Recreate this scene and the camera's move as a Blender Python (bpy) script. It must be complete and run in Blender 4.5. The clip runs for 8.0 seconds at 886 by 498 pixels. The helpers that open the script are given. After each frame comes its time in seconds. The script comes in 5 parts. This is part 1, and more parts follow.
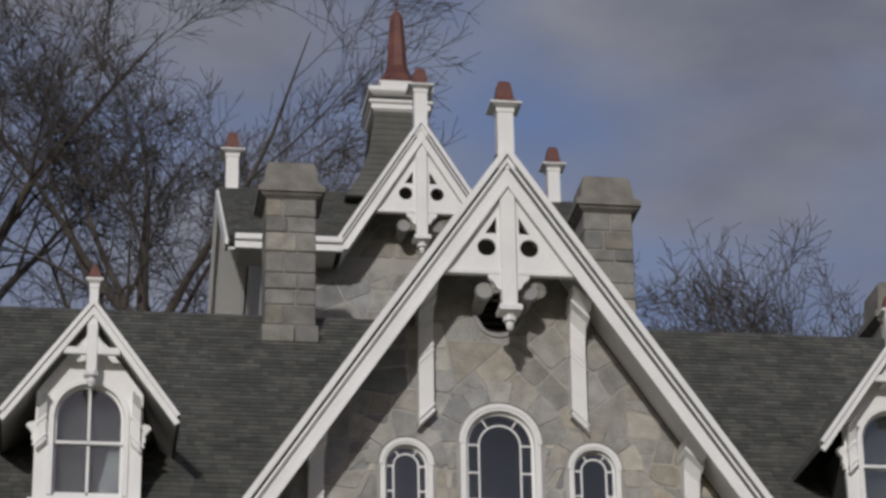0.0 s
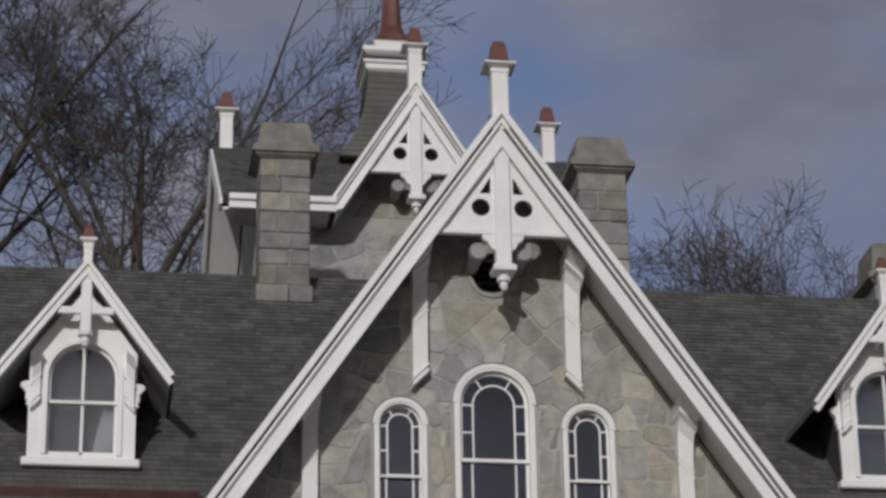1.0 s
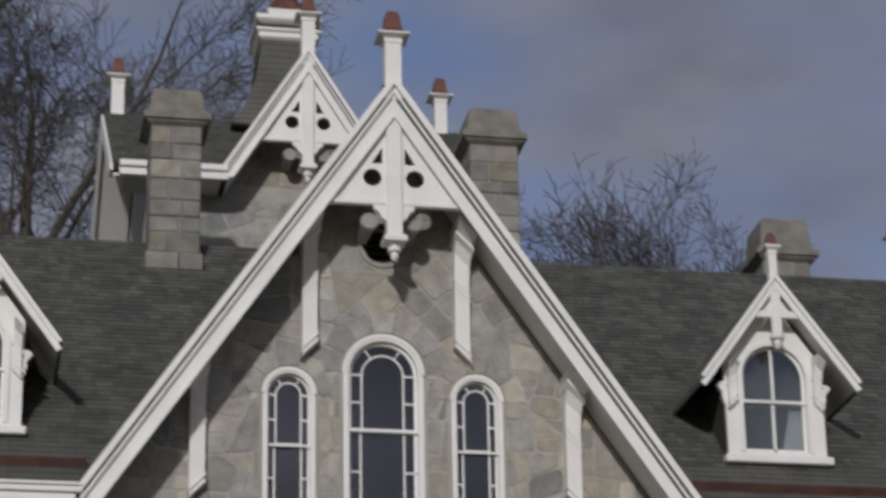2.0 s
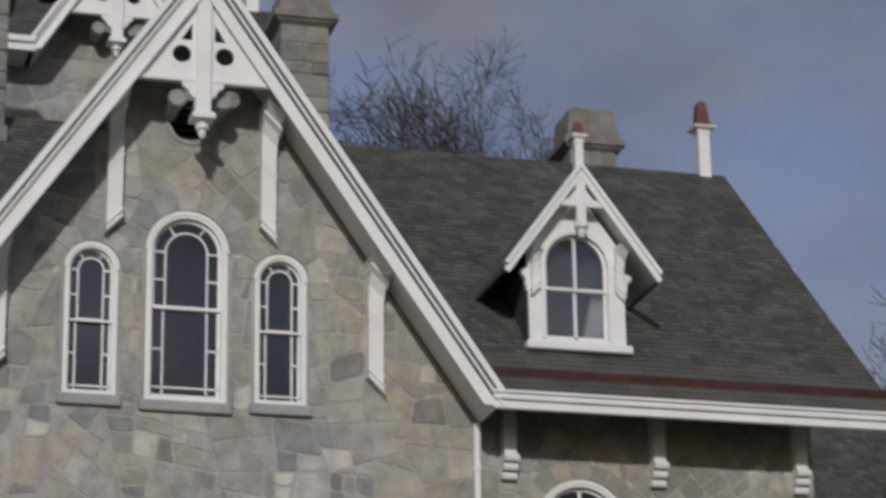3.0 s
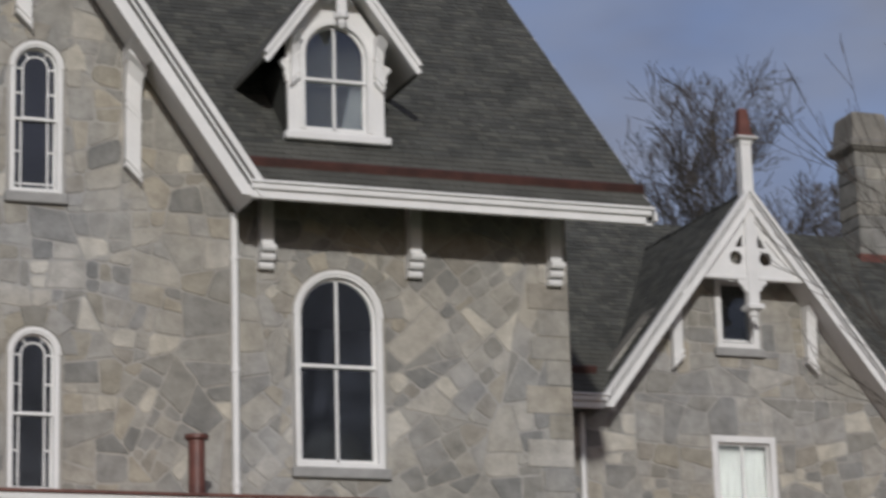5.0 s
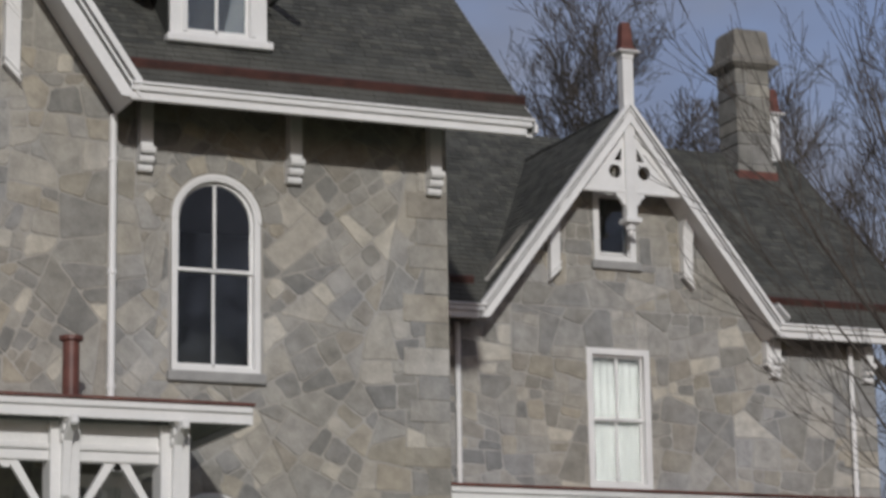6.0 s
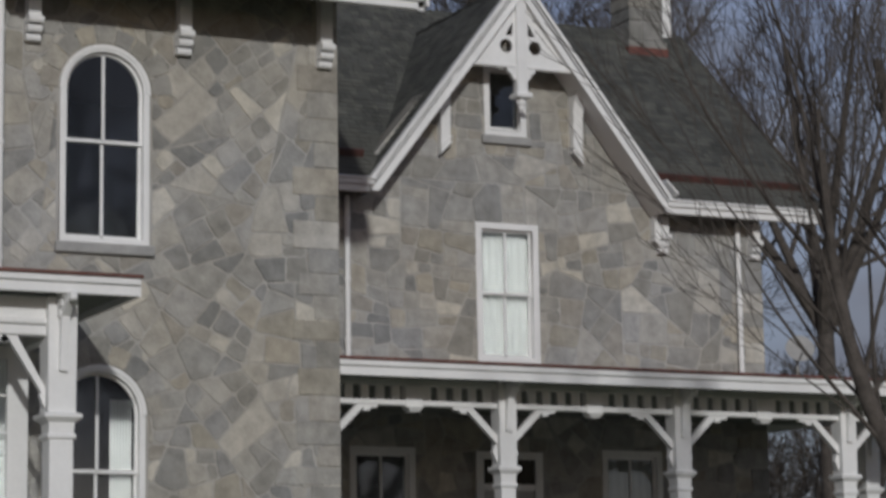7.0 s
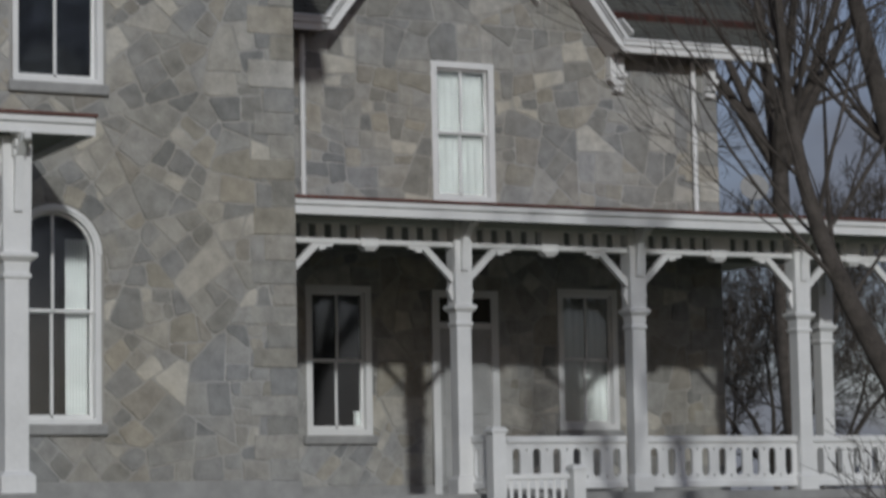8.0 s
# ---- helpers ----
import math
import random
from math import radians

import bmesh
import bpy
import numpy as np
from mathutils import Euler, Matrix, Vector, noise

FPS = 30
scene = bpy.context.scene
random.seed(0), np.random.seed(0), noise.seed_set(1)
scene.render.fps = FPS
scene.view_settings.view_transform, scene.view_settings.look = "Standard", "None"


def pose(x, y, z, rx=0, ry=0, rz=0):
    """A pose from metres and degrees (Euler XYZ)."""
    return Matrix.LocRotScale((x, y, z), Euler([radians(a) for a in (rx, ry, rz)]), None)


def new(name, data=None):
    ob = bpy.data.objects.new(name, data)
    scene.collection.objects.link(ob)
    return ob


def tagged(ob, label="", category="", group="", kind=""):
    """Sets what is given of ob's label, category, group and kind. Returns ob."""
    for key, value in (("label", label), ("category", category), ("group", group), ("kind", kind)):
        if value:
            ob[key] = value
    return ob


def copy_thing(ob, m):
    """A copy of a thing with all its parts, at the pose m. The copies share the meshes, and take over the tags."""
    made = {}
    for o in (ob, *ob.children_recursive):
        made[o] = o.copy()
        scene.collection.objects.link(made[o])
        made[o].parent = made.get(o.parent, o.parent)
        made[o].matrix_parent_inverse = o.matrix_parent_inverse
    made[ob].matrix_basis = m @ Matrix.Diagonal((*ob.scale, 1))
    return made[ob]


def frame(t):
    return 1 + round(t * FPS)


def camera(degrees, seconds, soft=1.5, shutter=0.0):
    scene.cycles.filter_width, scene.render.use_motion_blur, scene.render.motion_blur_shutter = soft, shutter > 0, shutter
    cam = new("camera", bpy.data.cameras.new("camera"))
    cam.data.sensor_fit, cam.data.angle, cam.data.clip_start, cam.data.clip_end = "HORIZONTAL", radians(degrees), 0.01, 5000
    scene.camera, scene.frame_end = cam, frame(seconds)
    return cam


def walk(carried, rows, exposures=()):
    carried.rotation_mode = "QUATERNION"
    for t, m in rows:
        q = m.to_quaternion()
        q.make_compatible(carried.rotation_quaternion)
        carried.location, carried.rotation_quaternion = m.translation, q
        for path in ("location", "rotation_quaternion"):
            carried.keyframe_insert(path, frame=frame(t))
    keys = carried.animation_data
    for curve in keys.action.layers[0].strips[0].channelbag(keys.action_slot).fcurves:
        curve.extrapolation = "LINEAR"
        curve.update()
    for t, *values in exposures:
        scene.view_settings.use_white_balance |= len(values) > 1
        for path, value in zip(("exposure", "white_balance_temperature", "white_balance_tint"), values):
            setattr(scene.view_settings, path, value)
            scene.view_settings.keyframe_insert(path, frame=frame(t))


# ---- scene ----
# camera: a long lens on a fixed spot on the lawn, turned by hand from the gables down to the verandah
EYE = 1.6
cam = camera(18.9, 8.0, soft=3.0, shutter=0.5)
TURNS = [
    (0.0, 112.961, 0.914, -8.071),
    (0.5, 112.653, 0.912, -8.147),
    (1.0, 112.100, 0.887, -8.218),
    (1.2, 112.230, 0.823, -8.585),
    (2.3, 110.684, 0.999, -11.734),
    (2.5, 110.096, 0.838, -12.617),
    (3.0, 108.805, 0.867, -15.181),
    (3.5, 107.623, 1.700, -16.069),
    (4.0, 106.435, 1.705, -17.133),
    (4.5, 104.991, 1.470, -18.653),
    (5.0, 104.188, 1.632, -20.372),
    (5.2, 103.812, 1.625, -21.217),
    (6.3, 101.273, 0.754, -23.876),
    (6.5, 100.617, 0.732, -24.450),
    (7.0, 99.385, 0.889, -25.635),
    (7.5, 97.560, 1.100, -26.138),
    (8.0, 95.905, 1.071, -26.580),
]
walk(cam, [(t, pose(0, 0, EYE, rx, ry, rz)) for t, rx, ry, rz in TURNS],
     [(0.0, 0.06, 6450, 9), (2.5, 0.03, 6400, 9), (4.4, 0.15, 6400, 9), (5.2, 0.15, 6400, 9), (6.4, 0.03, 6350, 9), (8.0, -0.28, 6050, 6)])

# ---- light ----
SUN = Vector((0.31, 1.0, -0.335)).normalized()      # the way the sunlight travels
lamp = bpy.data.lights.new("sun", "SUN")
lamp.energy, lamp.angle, lamp.color = 1.75, radians(1.6), (1.0, 0.965, 0.925)
sun = new("sun", lamp)
sun.rotation_euler = SUN.to_track_quat("-Z", "Y").to_euler()

world = bpy.data.worlds.new("sky")
scene.world = world
world.use_nodes = True
wn, wl = world.node_tree.nodes, world.node_tree.links
wn.clear()
sky = wn.new("ShaderNodeTexSky")
sky.sky_type, sky.sun_disc = "NISHITA", False
sky.sun_elevation, sky.sun_rotation = radians(18), radians(197)
coord = wn.new("ShaderNodeTexCoord")
stretch = wn.new("ShaderNodeMapping")
stretch.inputs["Scale"].default_value = (4.0, 4.0, 8.5)
stretch.inputs["Location"].default_value = (0.35, 0.1, 0.2)
cloud = wn.new("ShaderNodeTexNoise")
cloud.inputs["Scale"].default_value, cloud.inputs["Detail"].default_value = 1.6, 5.0
cloud.inputs["Roughness"].default_value = 0.45
cover = wn.new("ShaderNodeValToRGB")
cover.color_ramp.elements[0].position, cover.color_ramp.elements[1].position = 0.24, 0.58
veil = wn.new("ShaderNodeMix")
veil.data_type = "RGBA"
tint = wn.new("ShaderNodeMix")
tint.data_type, tint.blend_type = "RGBA", "MULTIPLY"
tint.inputs["Factor"].default_value = 1.0
tint.inputs["B"].default_value = (0.62, 0.57, 0.69, 1)
thick = wn.new("ShaderNodeMath")
thick.operation, thick.inputs[1].default_value = "MULTIPLY", 0.92
back = wn.new("ShaderNodeBackground")
back.inputs["Strength"].default_value = 0.12
wout = wn.new("ShaderNodeOutputWorld")
wl.new(coord.outputs["Generated"], stretch.inputs["Vector"])
wl.new(stretch.outputs["Vector"], cloud.inputs["Vector"])
wl.new(cloud.outputs["Fac"], cover.inputs["Fac"])
billow = wn.new("ShaderNodeTexNoise")
billow.inputs["Scale"].default_value, billow.inputs["Detail"].default_value = 2.6, 4.0
body = wn.new("ShaderNodeValToRGB")
body.color_ramp.elements[0].position, body.color_ramp.elements[1].position = 0.32, 0.68
body.color_ramp.elements[0].color, body.color_ramp.elements[1].color = (0.118, 0.120, 0.150, 1), (0.195, 0.198, 0.226, 1)
lift = wn.new("ShaderNodeVectorMath")
lift.operation = "SCALE"
lift.inputs["Scale"].default_value = 9.6
wl.new(stretch.outputs["Vector"], billow.inputs["Vector"])
wl.new(billow.outputs["Fac"], body.inputs["Fac"])
wl.new(body.outputs["Color"], lift.inputs[0])
wl.new(lift.outputs["Vector"], veil.inputs["B"])
wl.new(cover.outputs["Color"], thick.inputs[0])
wl.new(thick.outputs[0], veil.inputs["Factor"])
wl.new(sky.outputs["Color"], tint.inputs["A"])
wl.new(tint.outputs["Result"], veil.inputs["A"])
wl.new(veil.outputs["Result"], back.inputs["Color"])
wl.new(back.outputs["Background"], wout.inputs["Surface"])


# ---- materials ----
def material(name, dark, light, rough=0.8, scale=6.0, bump=0.3, fine=60.0, island=0.0, metal=0.0, tones=None, stain=None):
    """A surface with two scales of variation; tones: what its pieces are multiplied by; stain: a broad discolouring."""
    m = bpy.data.materials.new(name)
    m.use_nodes = True
    n, l = m.node_tree.nodes, m.node_tree.links
    p = n["Principled BSDF"]
    p.inputs["Roughness"].default_value, p.inputs["Metallic"].default_value = rough, metal
    where = n.new("ShaderNodeTexCoord")
    big, small = n.new("ShaderNodeTexNoise"), n.new("ShaderNodeTexNoise")
    for tex, sc in ((big, scale), (small, fine)):
        tex.inputs["Scale"].default_value, tex.inputs["Detail"].default_value = sc, 5
        l.new(where.outputs["Object"], tex.inputs["Vector"])
    blend = n.new("ShaderNodeMath")
    blend.operation = "MULTIPLY_ADD"
    blend.inputs[1].default_value, blend.inputs[2].default_value = 0.35, 0.0
    l.new(small.outputs["Fac"], blend.inputs[0])
    add = n.new("ShaderNodeMath")
    add.operation = "MULTIPLY_ADD"
    add.inputs[1].default_value = 0.65
    l.new(big.outputs["Fac"], add.inputs[0])
    l.new(blend.outputs[0], add.inputs[2])
    ramp = n.new("ShaderNodeValToRGB")
    e = ramp.color_ramp.elements
    e[0].position, e[1].position = 0.34, 0.66
    e[0].color, e[1].color = (*dark, 1), (*light, 1)
    l.new(add.outputs[0], ramp.inputs["Fac"])
    colour = ramp.outputs["Color"]
    if tones:
        pick = n.new("ShaderNodeValToRGB")
        pick.color_ramp.interpolation = "CONSTANT"
        pe = pick.color_ramp.elements
        while len(pe) < len(tones):
            pe.new(0.5)
        for i, tone in enumerate(tones):
            pe[i].position, pe[i].color = i / len(tones), (*tone, 1)
        mix = n.new("ShaderNodeMix")
        mix.data_type, mix.blend_type = "RGBA", "MULTIPLY"
        mix.inputs["Factor"].default_value = 1.0
        source = n.new("ShaderNodeNewGeometry").outputs["Random Per Island"] if island else n.new("ShaderNodeObjectInfo").outputs["Random"]
        l.new(source, pick.inputs["Fac"])
        l.new(colour, mix.inputs["A"])
        l.new(pick.outputs["Color"], mix.inputs["B"])
        colour = mix.outputs["Result"]
    if stain:
        broad = n.new("ShaderNodeTexNoise")
        broad.inputs["Scale"].default_value, broad.inputs["Detail"].default_value = 0.45, 4
        l.new(where.outputs["Object"], broad.inputs["Vector"])
        soil = n.new("ShaderNodeValToRGB")
        soil.color_ramp.elements[0].position, soil.color_ramp.elements[1].position = 0.40, 0.62
        soil.color_ramp.elements[0].color, soil.color_ramp.elements[1].color = (1, 1, 1, 1), (*stain, 1)
        l.new(broad.outputs["Fac"], soil.inputs["Fac"])
        wash = n.new("ShaderNodeMix")
        wash.data_type, wash.blend_type = "RGBA", "MULTIPLY"
        wash.inputs["Factor"].default_value = 1.0
        l.new(colour, wash.inputs["A"])
        l.new(soil.outputs["Color"], wash.inputs["B"])
        colour = wash.outputs["Result"]
    l.new(colour, p.inputs["Base Color"])
    if bump:
        b = n.new("ShaderNodeBump")
        b.inputs["Strength"].default_value, b.inputs["Distance"].default_value = bump, 0.02
        l.new(add.outputs[0], b.inputs["Height"])
        l.new(b.outputs["Normal"], p.inputs["Normal"])
    return m


TONES = [(0.98, 0.98, 0.96), (0.82, 0.83, 0.84), (1.10, 1.08, 1.03), (0.90, 0.91, 0.91), (0.64, 0.66, 0.68), (1.0, 0.98, 0.94), (0.80, 0.815, 0.84), (0.96, 0.97, 0.97),
         (0.91, 0.88, 0.80), (1.42, 1.39, 1.31), (0.74, 0.755, 0.77), (1.08, 1.03, 0.93), (0.99, 1.0, 1.02), (0.78, 0.78, 0.76), (0.88, 0.85, 0.80), (1.22, 1.20, 1.16),
         (0.95, 0.95, 0.94), (1.04, 1.03, 1.0)]
CHIMNEY_STONE = material("sooty_granite_block", (0.15, 0.146, 0.134), (0.32, 0.31, 0.285), 0.9, 3.0, 0.5, 40, tones=TONES)
CAP = material("weathered_cap_stone", (0.15, 0.142, 0.125), (0.27, 0.255, 0.225), 0.9, 4.0, 0.4, 50)
STONE = material("granite_rubble", (0.266, 0.263, 0.254), (0.438, 0.432, 0.417), 0.9, 5.0, 0.6, 38, island=1, tones=TONES, stain=(0.96, 0.925, 0.855))
BLOCK = material("granite_block", (0.266, 0.263, 0.254), (0.438, 0.432, 0.417), 0.9, 5.0, 0.6, 38, tones=TONES, stain=(0.96, 0.925, 0.855))
MORTAR = material("lime_mortar", (0.315, 0.311, 0.300), (0.445, 0.438, 0.424), 0.95, 2.0, 0.4, 50, stain=(0.96, 0.925, 0.855))
SILL = material("dressed_sill_stone", (0.27, 0.27, 0.262), (0.40, 0.395, 0.385), 0.85, 4.0, 0.2, 60)
WHITE = material("white_paint", (0.75, 0.748, 0.735), (0.86, 0.858, 0.845), 0.55, 1.6, 0.12, 25)
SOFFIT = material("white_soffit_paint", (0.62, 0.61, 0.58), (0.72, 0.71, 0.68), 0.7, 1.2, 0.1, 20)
SHINGLE = material("slate_grey_shingle", (0.060, 0.061, 0.056), (0.112, 0.113, 0.104), 0.9, 2.0, 0.6, 70, island=1,
                   tones=[(1, 1, 1), (0.74, 0.75, 0.75), (1.26, 1.25, 1.19), (0.88, 0.89, 0.87), (1.14, 1.12, 1.07), (0.80, 0.81, 0.80), (1.06, 1.07, 1.04)])
ROOFBED = material("roof_felt", (0.035, 0.037, 0.034), (0.06, 0.062, 0.055), 0.95, 2.0, 0.4, 50)
COPPER = material("brown_red_copper", (0.085, 0.030, 0.024), (0.19, 0.075, 0.056), 0.5, 4.0, 0.2, 30)
AGED = material("dull_copper_sheet", (0.034, 0.015, 0.012), (0.090, 0.035, 0.027), 0.6, 4.0, 0.2, 30)
GLASS = bpy.data.materials.new("window_glass")
GLASS.use_nodes = True
gp = GLASS.node_tree.nodes["Principled BSDF"]
gp.inputs["Transmission Weight"].default_value, gp.inputs["Roughness"].default_value = 1.0, 0.03
gp.inputs["Base Color"].default_value, gp.inputs["IOR"].default_value = (0.91, 0.95, 0.94, 1), 1.65
CURTAIN = material("off_white_cloth", (0.38, 0.38, 0.37), (0.48, 0.48, 0.47), 0.9, 3, 0.2, 20)
GREY_DRAPE = material("grey_cloth", (0.08, 0.085, 0.09), (0.13, 0.135, 0.14), 0.9, 3, 0.2, 20)
BARK = material("grey_brown_bark", (0.045, 0.038, 0.033), (0.11, 0.095, 0.082), 0.95, 5, 0.5, 40)
GRASS = material("winter_lawn", (0.05, 0.06, 0.025), (0.11, 0.115, 0.05), 1.0, 0.5, 0.5, 8)
TIMBER = material("dark_brown_board", (0.035, 0.032, 0.027), (0.06, 0.055, 0.047), 0.85, 2.0, 0.2, 30)
# ceiling colour darkened so that less light bounces onto the walls below
CEILING = material("dimmed_grey_green_ceiling", (0.13, 0.145, 0.125), (0.19, 0.205, 0.18), 0.8, 1.5, 0.1, 20)
# near-black base colour puts the gloom of unlit rooms into the surface
UNLIT_ROOM = material("unlit_room_black", (0.010, 0.011, 0.011), (0.020, 0.021, 0.020), 0.9, 1, 0.1, 10)


# ---- building blocks ----
def mesh(name, bm, mat, smooth=False):
    me = bpy.data.meshes.new(name)
    bm.normal_update()
    bm.to_mesh(me)
    bm.free()
    if mat:
        me.materials.append(mat)
    if smooth:
        me.shade_smooth()
    return me


def part(name, bm, mat, parent=None, label=""):
    ob = new(name, bm if isinstance(bm, bpy.types.Mesh) else mesh(name, bm, mat))
    ob.parent = parent
    if label:
        ob["label"] = label
    return ob


def glazed(ob):
    """A pane that lets daylight in."""
    ob.visible_shadow = False
    return ob


def thing(name, label, category, kind="", group="", at=(0, 0, 0)):
    ob = new(name)
    ob.location = at
    return tagged(ob, label, category, group, kind)


def box(x0, x1, y0, y1, z0, z1, bevel=0.0, bm=None):
    bm = bm or bmesh.new()
    v = [bm.verts.new((x, y, z)) for x in (x0, x1) for y in (y0, y1) for z in (z0, z1)]
    faces = [bm.faces.new([v[i] for i in q]) for q in ((0, 1, 3, 2), (4, 6, 7, 5), (0, 4, 5, 1), (2, 3, 7, 6), (0, 2, 6, 4), (1, 5, 7, 3))]
    if bevel:
        edges = {e for f in faces for e in f.edges}
        bmesh.ops.bevel(bm, geom=list(edges), offset=bevel, segments=1, affect="EDGES")
    return bm


def prism(points, way, bm=None):
    """A flat polygon of 3D points pushed along way."""
    bm = bm or bmesh.new()
    way = Vector(way)
    a = [bm.verts.new(p) for p in points]
    b = [bm.verts.new(Vector(p) + way) for p in points]
    bm.faces.new(a)
    bm.faces.new(b[::-1])
    for i in range(len(a)):
        j = (i + 1) % len(a)
        bm.faces.new((a[j], a[i], b[i], b[j]))
    bmesh.ops.recalc_face_normals(bm, faces=bm.faces)
    return bm


def lathe(rings, sides=12, at=(0, 0), square=False, bm=None):
    """Rings of (radius, z) round a vertical line; square: four-sided with flat faces to the axes."""
    bm = bm or bmesh.new()
    n = 4 if square else sides
    k = math.sqrt(2) if square else 1
    rows = []
    for r, z in rings:
        rows.append([bm.verts.new((at[0] + k * r * math.cos(2 * math.pi * (i + 0.5) / n), at[1] + k * r * math.sin(2 * math.pi * (i + 0.5) / n), z)) for i in range(n)])
    for a, b in zip(rows, rows[1:]):
        for i in range(n):
            bm.faces.new((a[i], a[(i + 1) % n], b[(i + 1) % n], b[i]))
    bm.faces.new(rows[0][::-1])
    bm.faces.new(rows[-1])
    return bm


def plate(outer, holes, y, depth, mat, bevel=0.0):
    """A board in an x-z plane with cut-outs; y is its front, depth its thickness."""
    c = bpy.data.curves.new("board", "CURVE")
    c.dimensions, c.fill_mode, c.extrude, c.bevel_depth = "2D", "BOTH", depth / 2 - bevel, bevel
    for loop in (outer, *holes):
        sp = c.splines.new("POLY")
        sp.points.add(len(loop) - 1)
        for p, (x, z) in zip(sp.points, loop):
            p.co = (x, z, 0, 1)
        sp.use_cyclic_u = True
    ob = bpy.data.objects.new("board", c)
    me = bpy.data.meshes.new_from_object(ob)
    bpy.data.objects.remove(ob)
    bpy.data.curves.remove(c)
    me.transform(Matrix(((1, 0, 0, 0), (0, 0, -1, y + depth / 2), (0, 1, 0, 0), (0, 0, 0, 1))))
    me.materials.clear()
    me.materials.append(mat)
    return me


def ring(x, z, r, n=16, r2=None):
    return [(x + r * math.cos(2 * math.pi * i / n), z + (r2 or r) * math.sin(2 * math.pi * i / n)) for i in range(n)]


def arch(xc, z0, z1, w, n=12):
    """Outline of a round-headed opening, from its foot; n=0: square head."""
    r = w / 2
    if not n:
        return [(xc - r, z0), (xc + r, z0), (xc + r, z1), (xc - r, z1)]
    return [(xc - r, z0), (xc + r, z0)] + [(xc + r * math.cos(math.pi * i / n), z1 - r + r * math.sin(math.pi * i / n)) for i in range(n + 1)]


def arch_band(xc, zc, r0, r1, n=14):
    """A half ring over a springing line."""
    arc = [(math.cos(math.pi * i / n), math.sin(math.pi * i / n)) for i in range(n + 1)]
    return [(xc + r1 * c, zc + r1 * s) for c, s in arc] + [(xc + r0 * c, zc + r0 * s) for c, s in arc[::-1]]


def clip(poly, a, b, keep_left=True):
    """The part of a convex polygon on one side of the line a-b."""
    out = []
    side = [((b[0] - a[0]) * (p[1] - a[1]) - (b[1] - a[1]) * (p[0] - a[0])) * (1 if keep_left else -1) for p in poly]
    for i, p in enumerate(poly):
        j = (i + 1) % len(poly)
        if side[i] >= 0:
            out.append(p)
        if side[i] * side[j] < 0:
            t = side[i] / (side[i] - side[j])
            out.append((p[0] + t * (poly[j][0] - p[0]), p[1] + t * (poly[j][1] - p[1])))
    return out


def minus(polys, hole):
    """Convex polygons with a convex, counter-clockwise hole taken out."""
    out = []
    hx, hz = [p[0] for p in hole], [p[1] for p in hole]
    for poly in polys:
        if max(p[0] for p in poly) <= min(hx) or min(p[0] for p in poly) >= max(hx) or max(p[1] for p in poly) <= min(hz) or min(p[1] for p in poly) >= max(hz):
            out.append(poly)
            continue
        rest = poly
        for i in range(len(hole)):
            a, b = hole[i], hole[(i + 1) % len(hole)]
            off = clip(rest, a, b, False)
            if len(off) > 2 and area(off) > 1e-5:
                out.append(off)
            rest = clip(rest, a, b, True)
            if len(rest) < 3:
                break
    return out


def area(poly):
    return 0.5 * abs(sum(p[0] * q[1] - q[0] * p[1] for p, q in zip(poly, poly[1:] + poly[:1])))


def wall(name, outline, y, depth, holes, label):
    """A wall in an x-z plane with real openings."""
    return tagged(part(name, plate(outline, holes, y, depth, MORTAR), None), label, "wall", kind="structure")


def slab(name, corners, thick, mat, label):
    """A roof slope: its top outline, with thickness below."""
    a, b, c = (Vector(p) for p in corners[:3])
    n = (b - a).cross(c - a).normalized()
    if n.z < 0:
        n = -n
    return tagged(part(name, prism(corners, -n * thick), mat), label, "roof", kind="structure")


# ---- plan ----
XC = 5.575                                   # middle line of the front gable
EAVE_Y, GABLE_Y, MAIN_Y, RIDGE_Y = 31.8, 32.68, 32.9, 37.7
EAVE_Z, RIDGE_Z = 10.93, 16.52
WING_X, WING_Y, WING_EAVE = 19.66, 38.2, 37.6
REAR_EAVE, REAR_Y, REAR_RIDGE = 39.75, 40.55, 42.8

# openings: middle, foot, top, width, head segments
GABLE_WINDOWS = [(XC, 10.80, 13.39, 1.09, 12), (XC - 1.245, 10.83, 12.88, 0.71, 12), (XC + 1.245, 10.83, 12.88, 0.71, 12),
                 (XC, 6.85, 9.41, 1.06, 12), (XC - 1.245, 6.88, 9.06, 0.68, 12), (XC + 1.245, 6.88, 9.06, 0.68, 12), (8.45, 2.6, 5.5, 1.15, 0)]
MAIN_WINDOWS = [(10.96, 7.42, 10.09, 1.25, 14), (10.90, 2.97, 5.82, 1.28, 14), (0.19, 7.42, 10.09, 1.25, 14)]
WING_WINDOWS = [(19.61, 6.79, 9.09, 1.13, 0), (19.62, 10.55, 11.75, 0.76, 0), (17.33, 3.02, 5.38, 1.12, 0), (21.85, 3.10, 5.42, 1.12, 0)]

# ---- ground ----
bm = bmesh.new()
xs = [-600, -200, -80, -40, -20, -10, 0, 10, 20, 30, 45, 80, 200, 600]
ys = [-600, -200, -60, -20, 0, 8, 14, 20, 26, 30, 40, 50, 60, 75, 100, 200, 700]


def ground_z(x, y):
    rise = min(max((y - 6) / 20, 0), 1)
    hill = min(max((y - 46) / 22, 0), 1) * min(max((22 - x) / 14, 0), 1)
    return 1.15 * rise * rise * (3 - 2 * rise) + 5.5 * hill


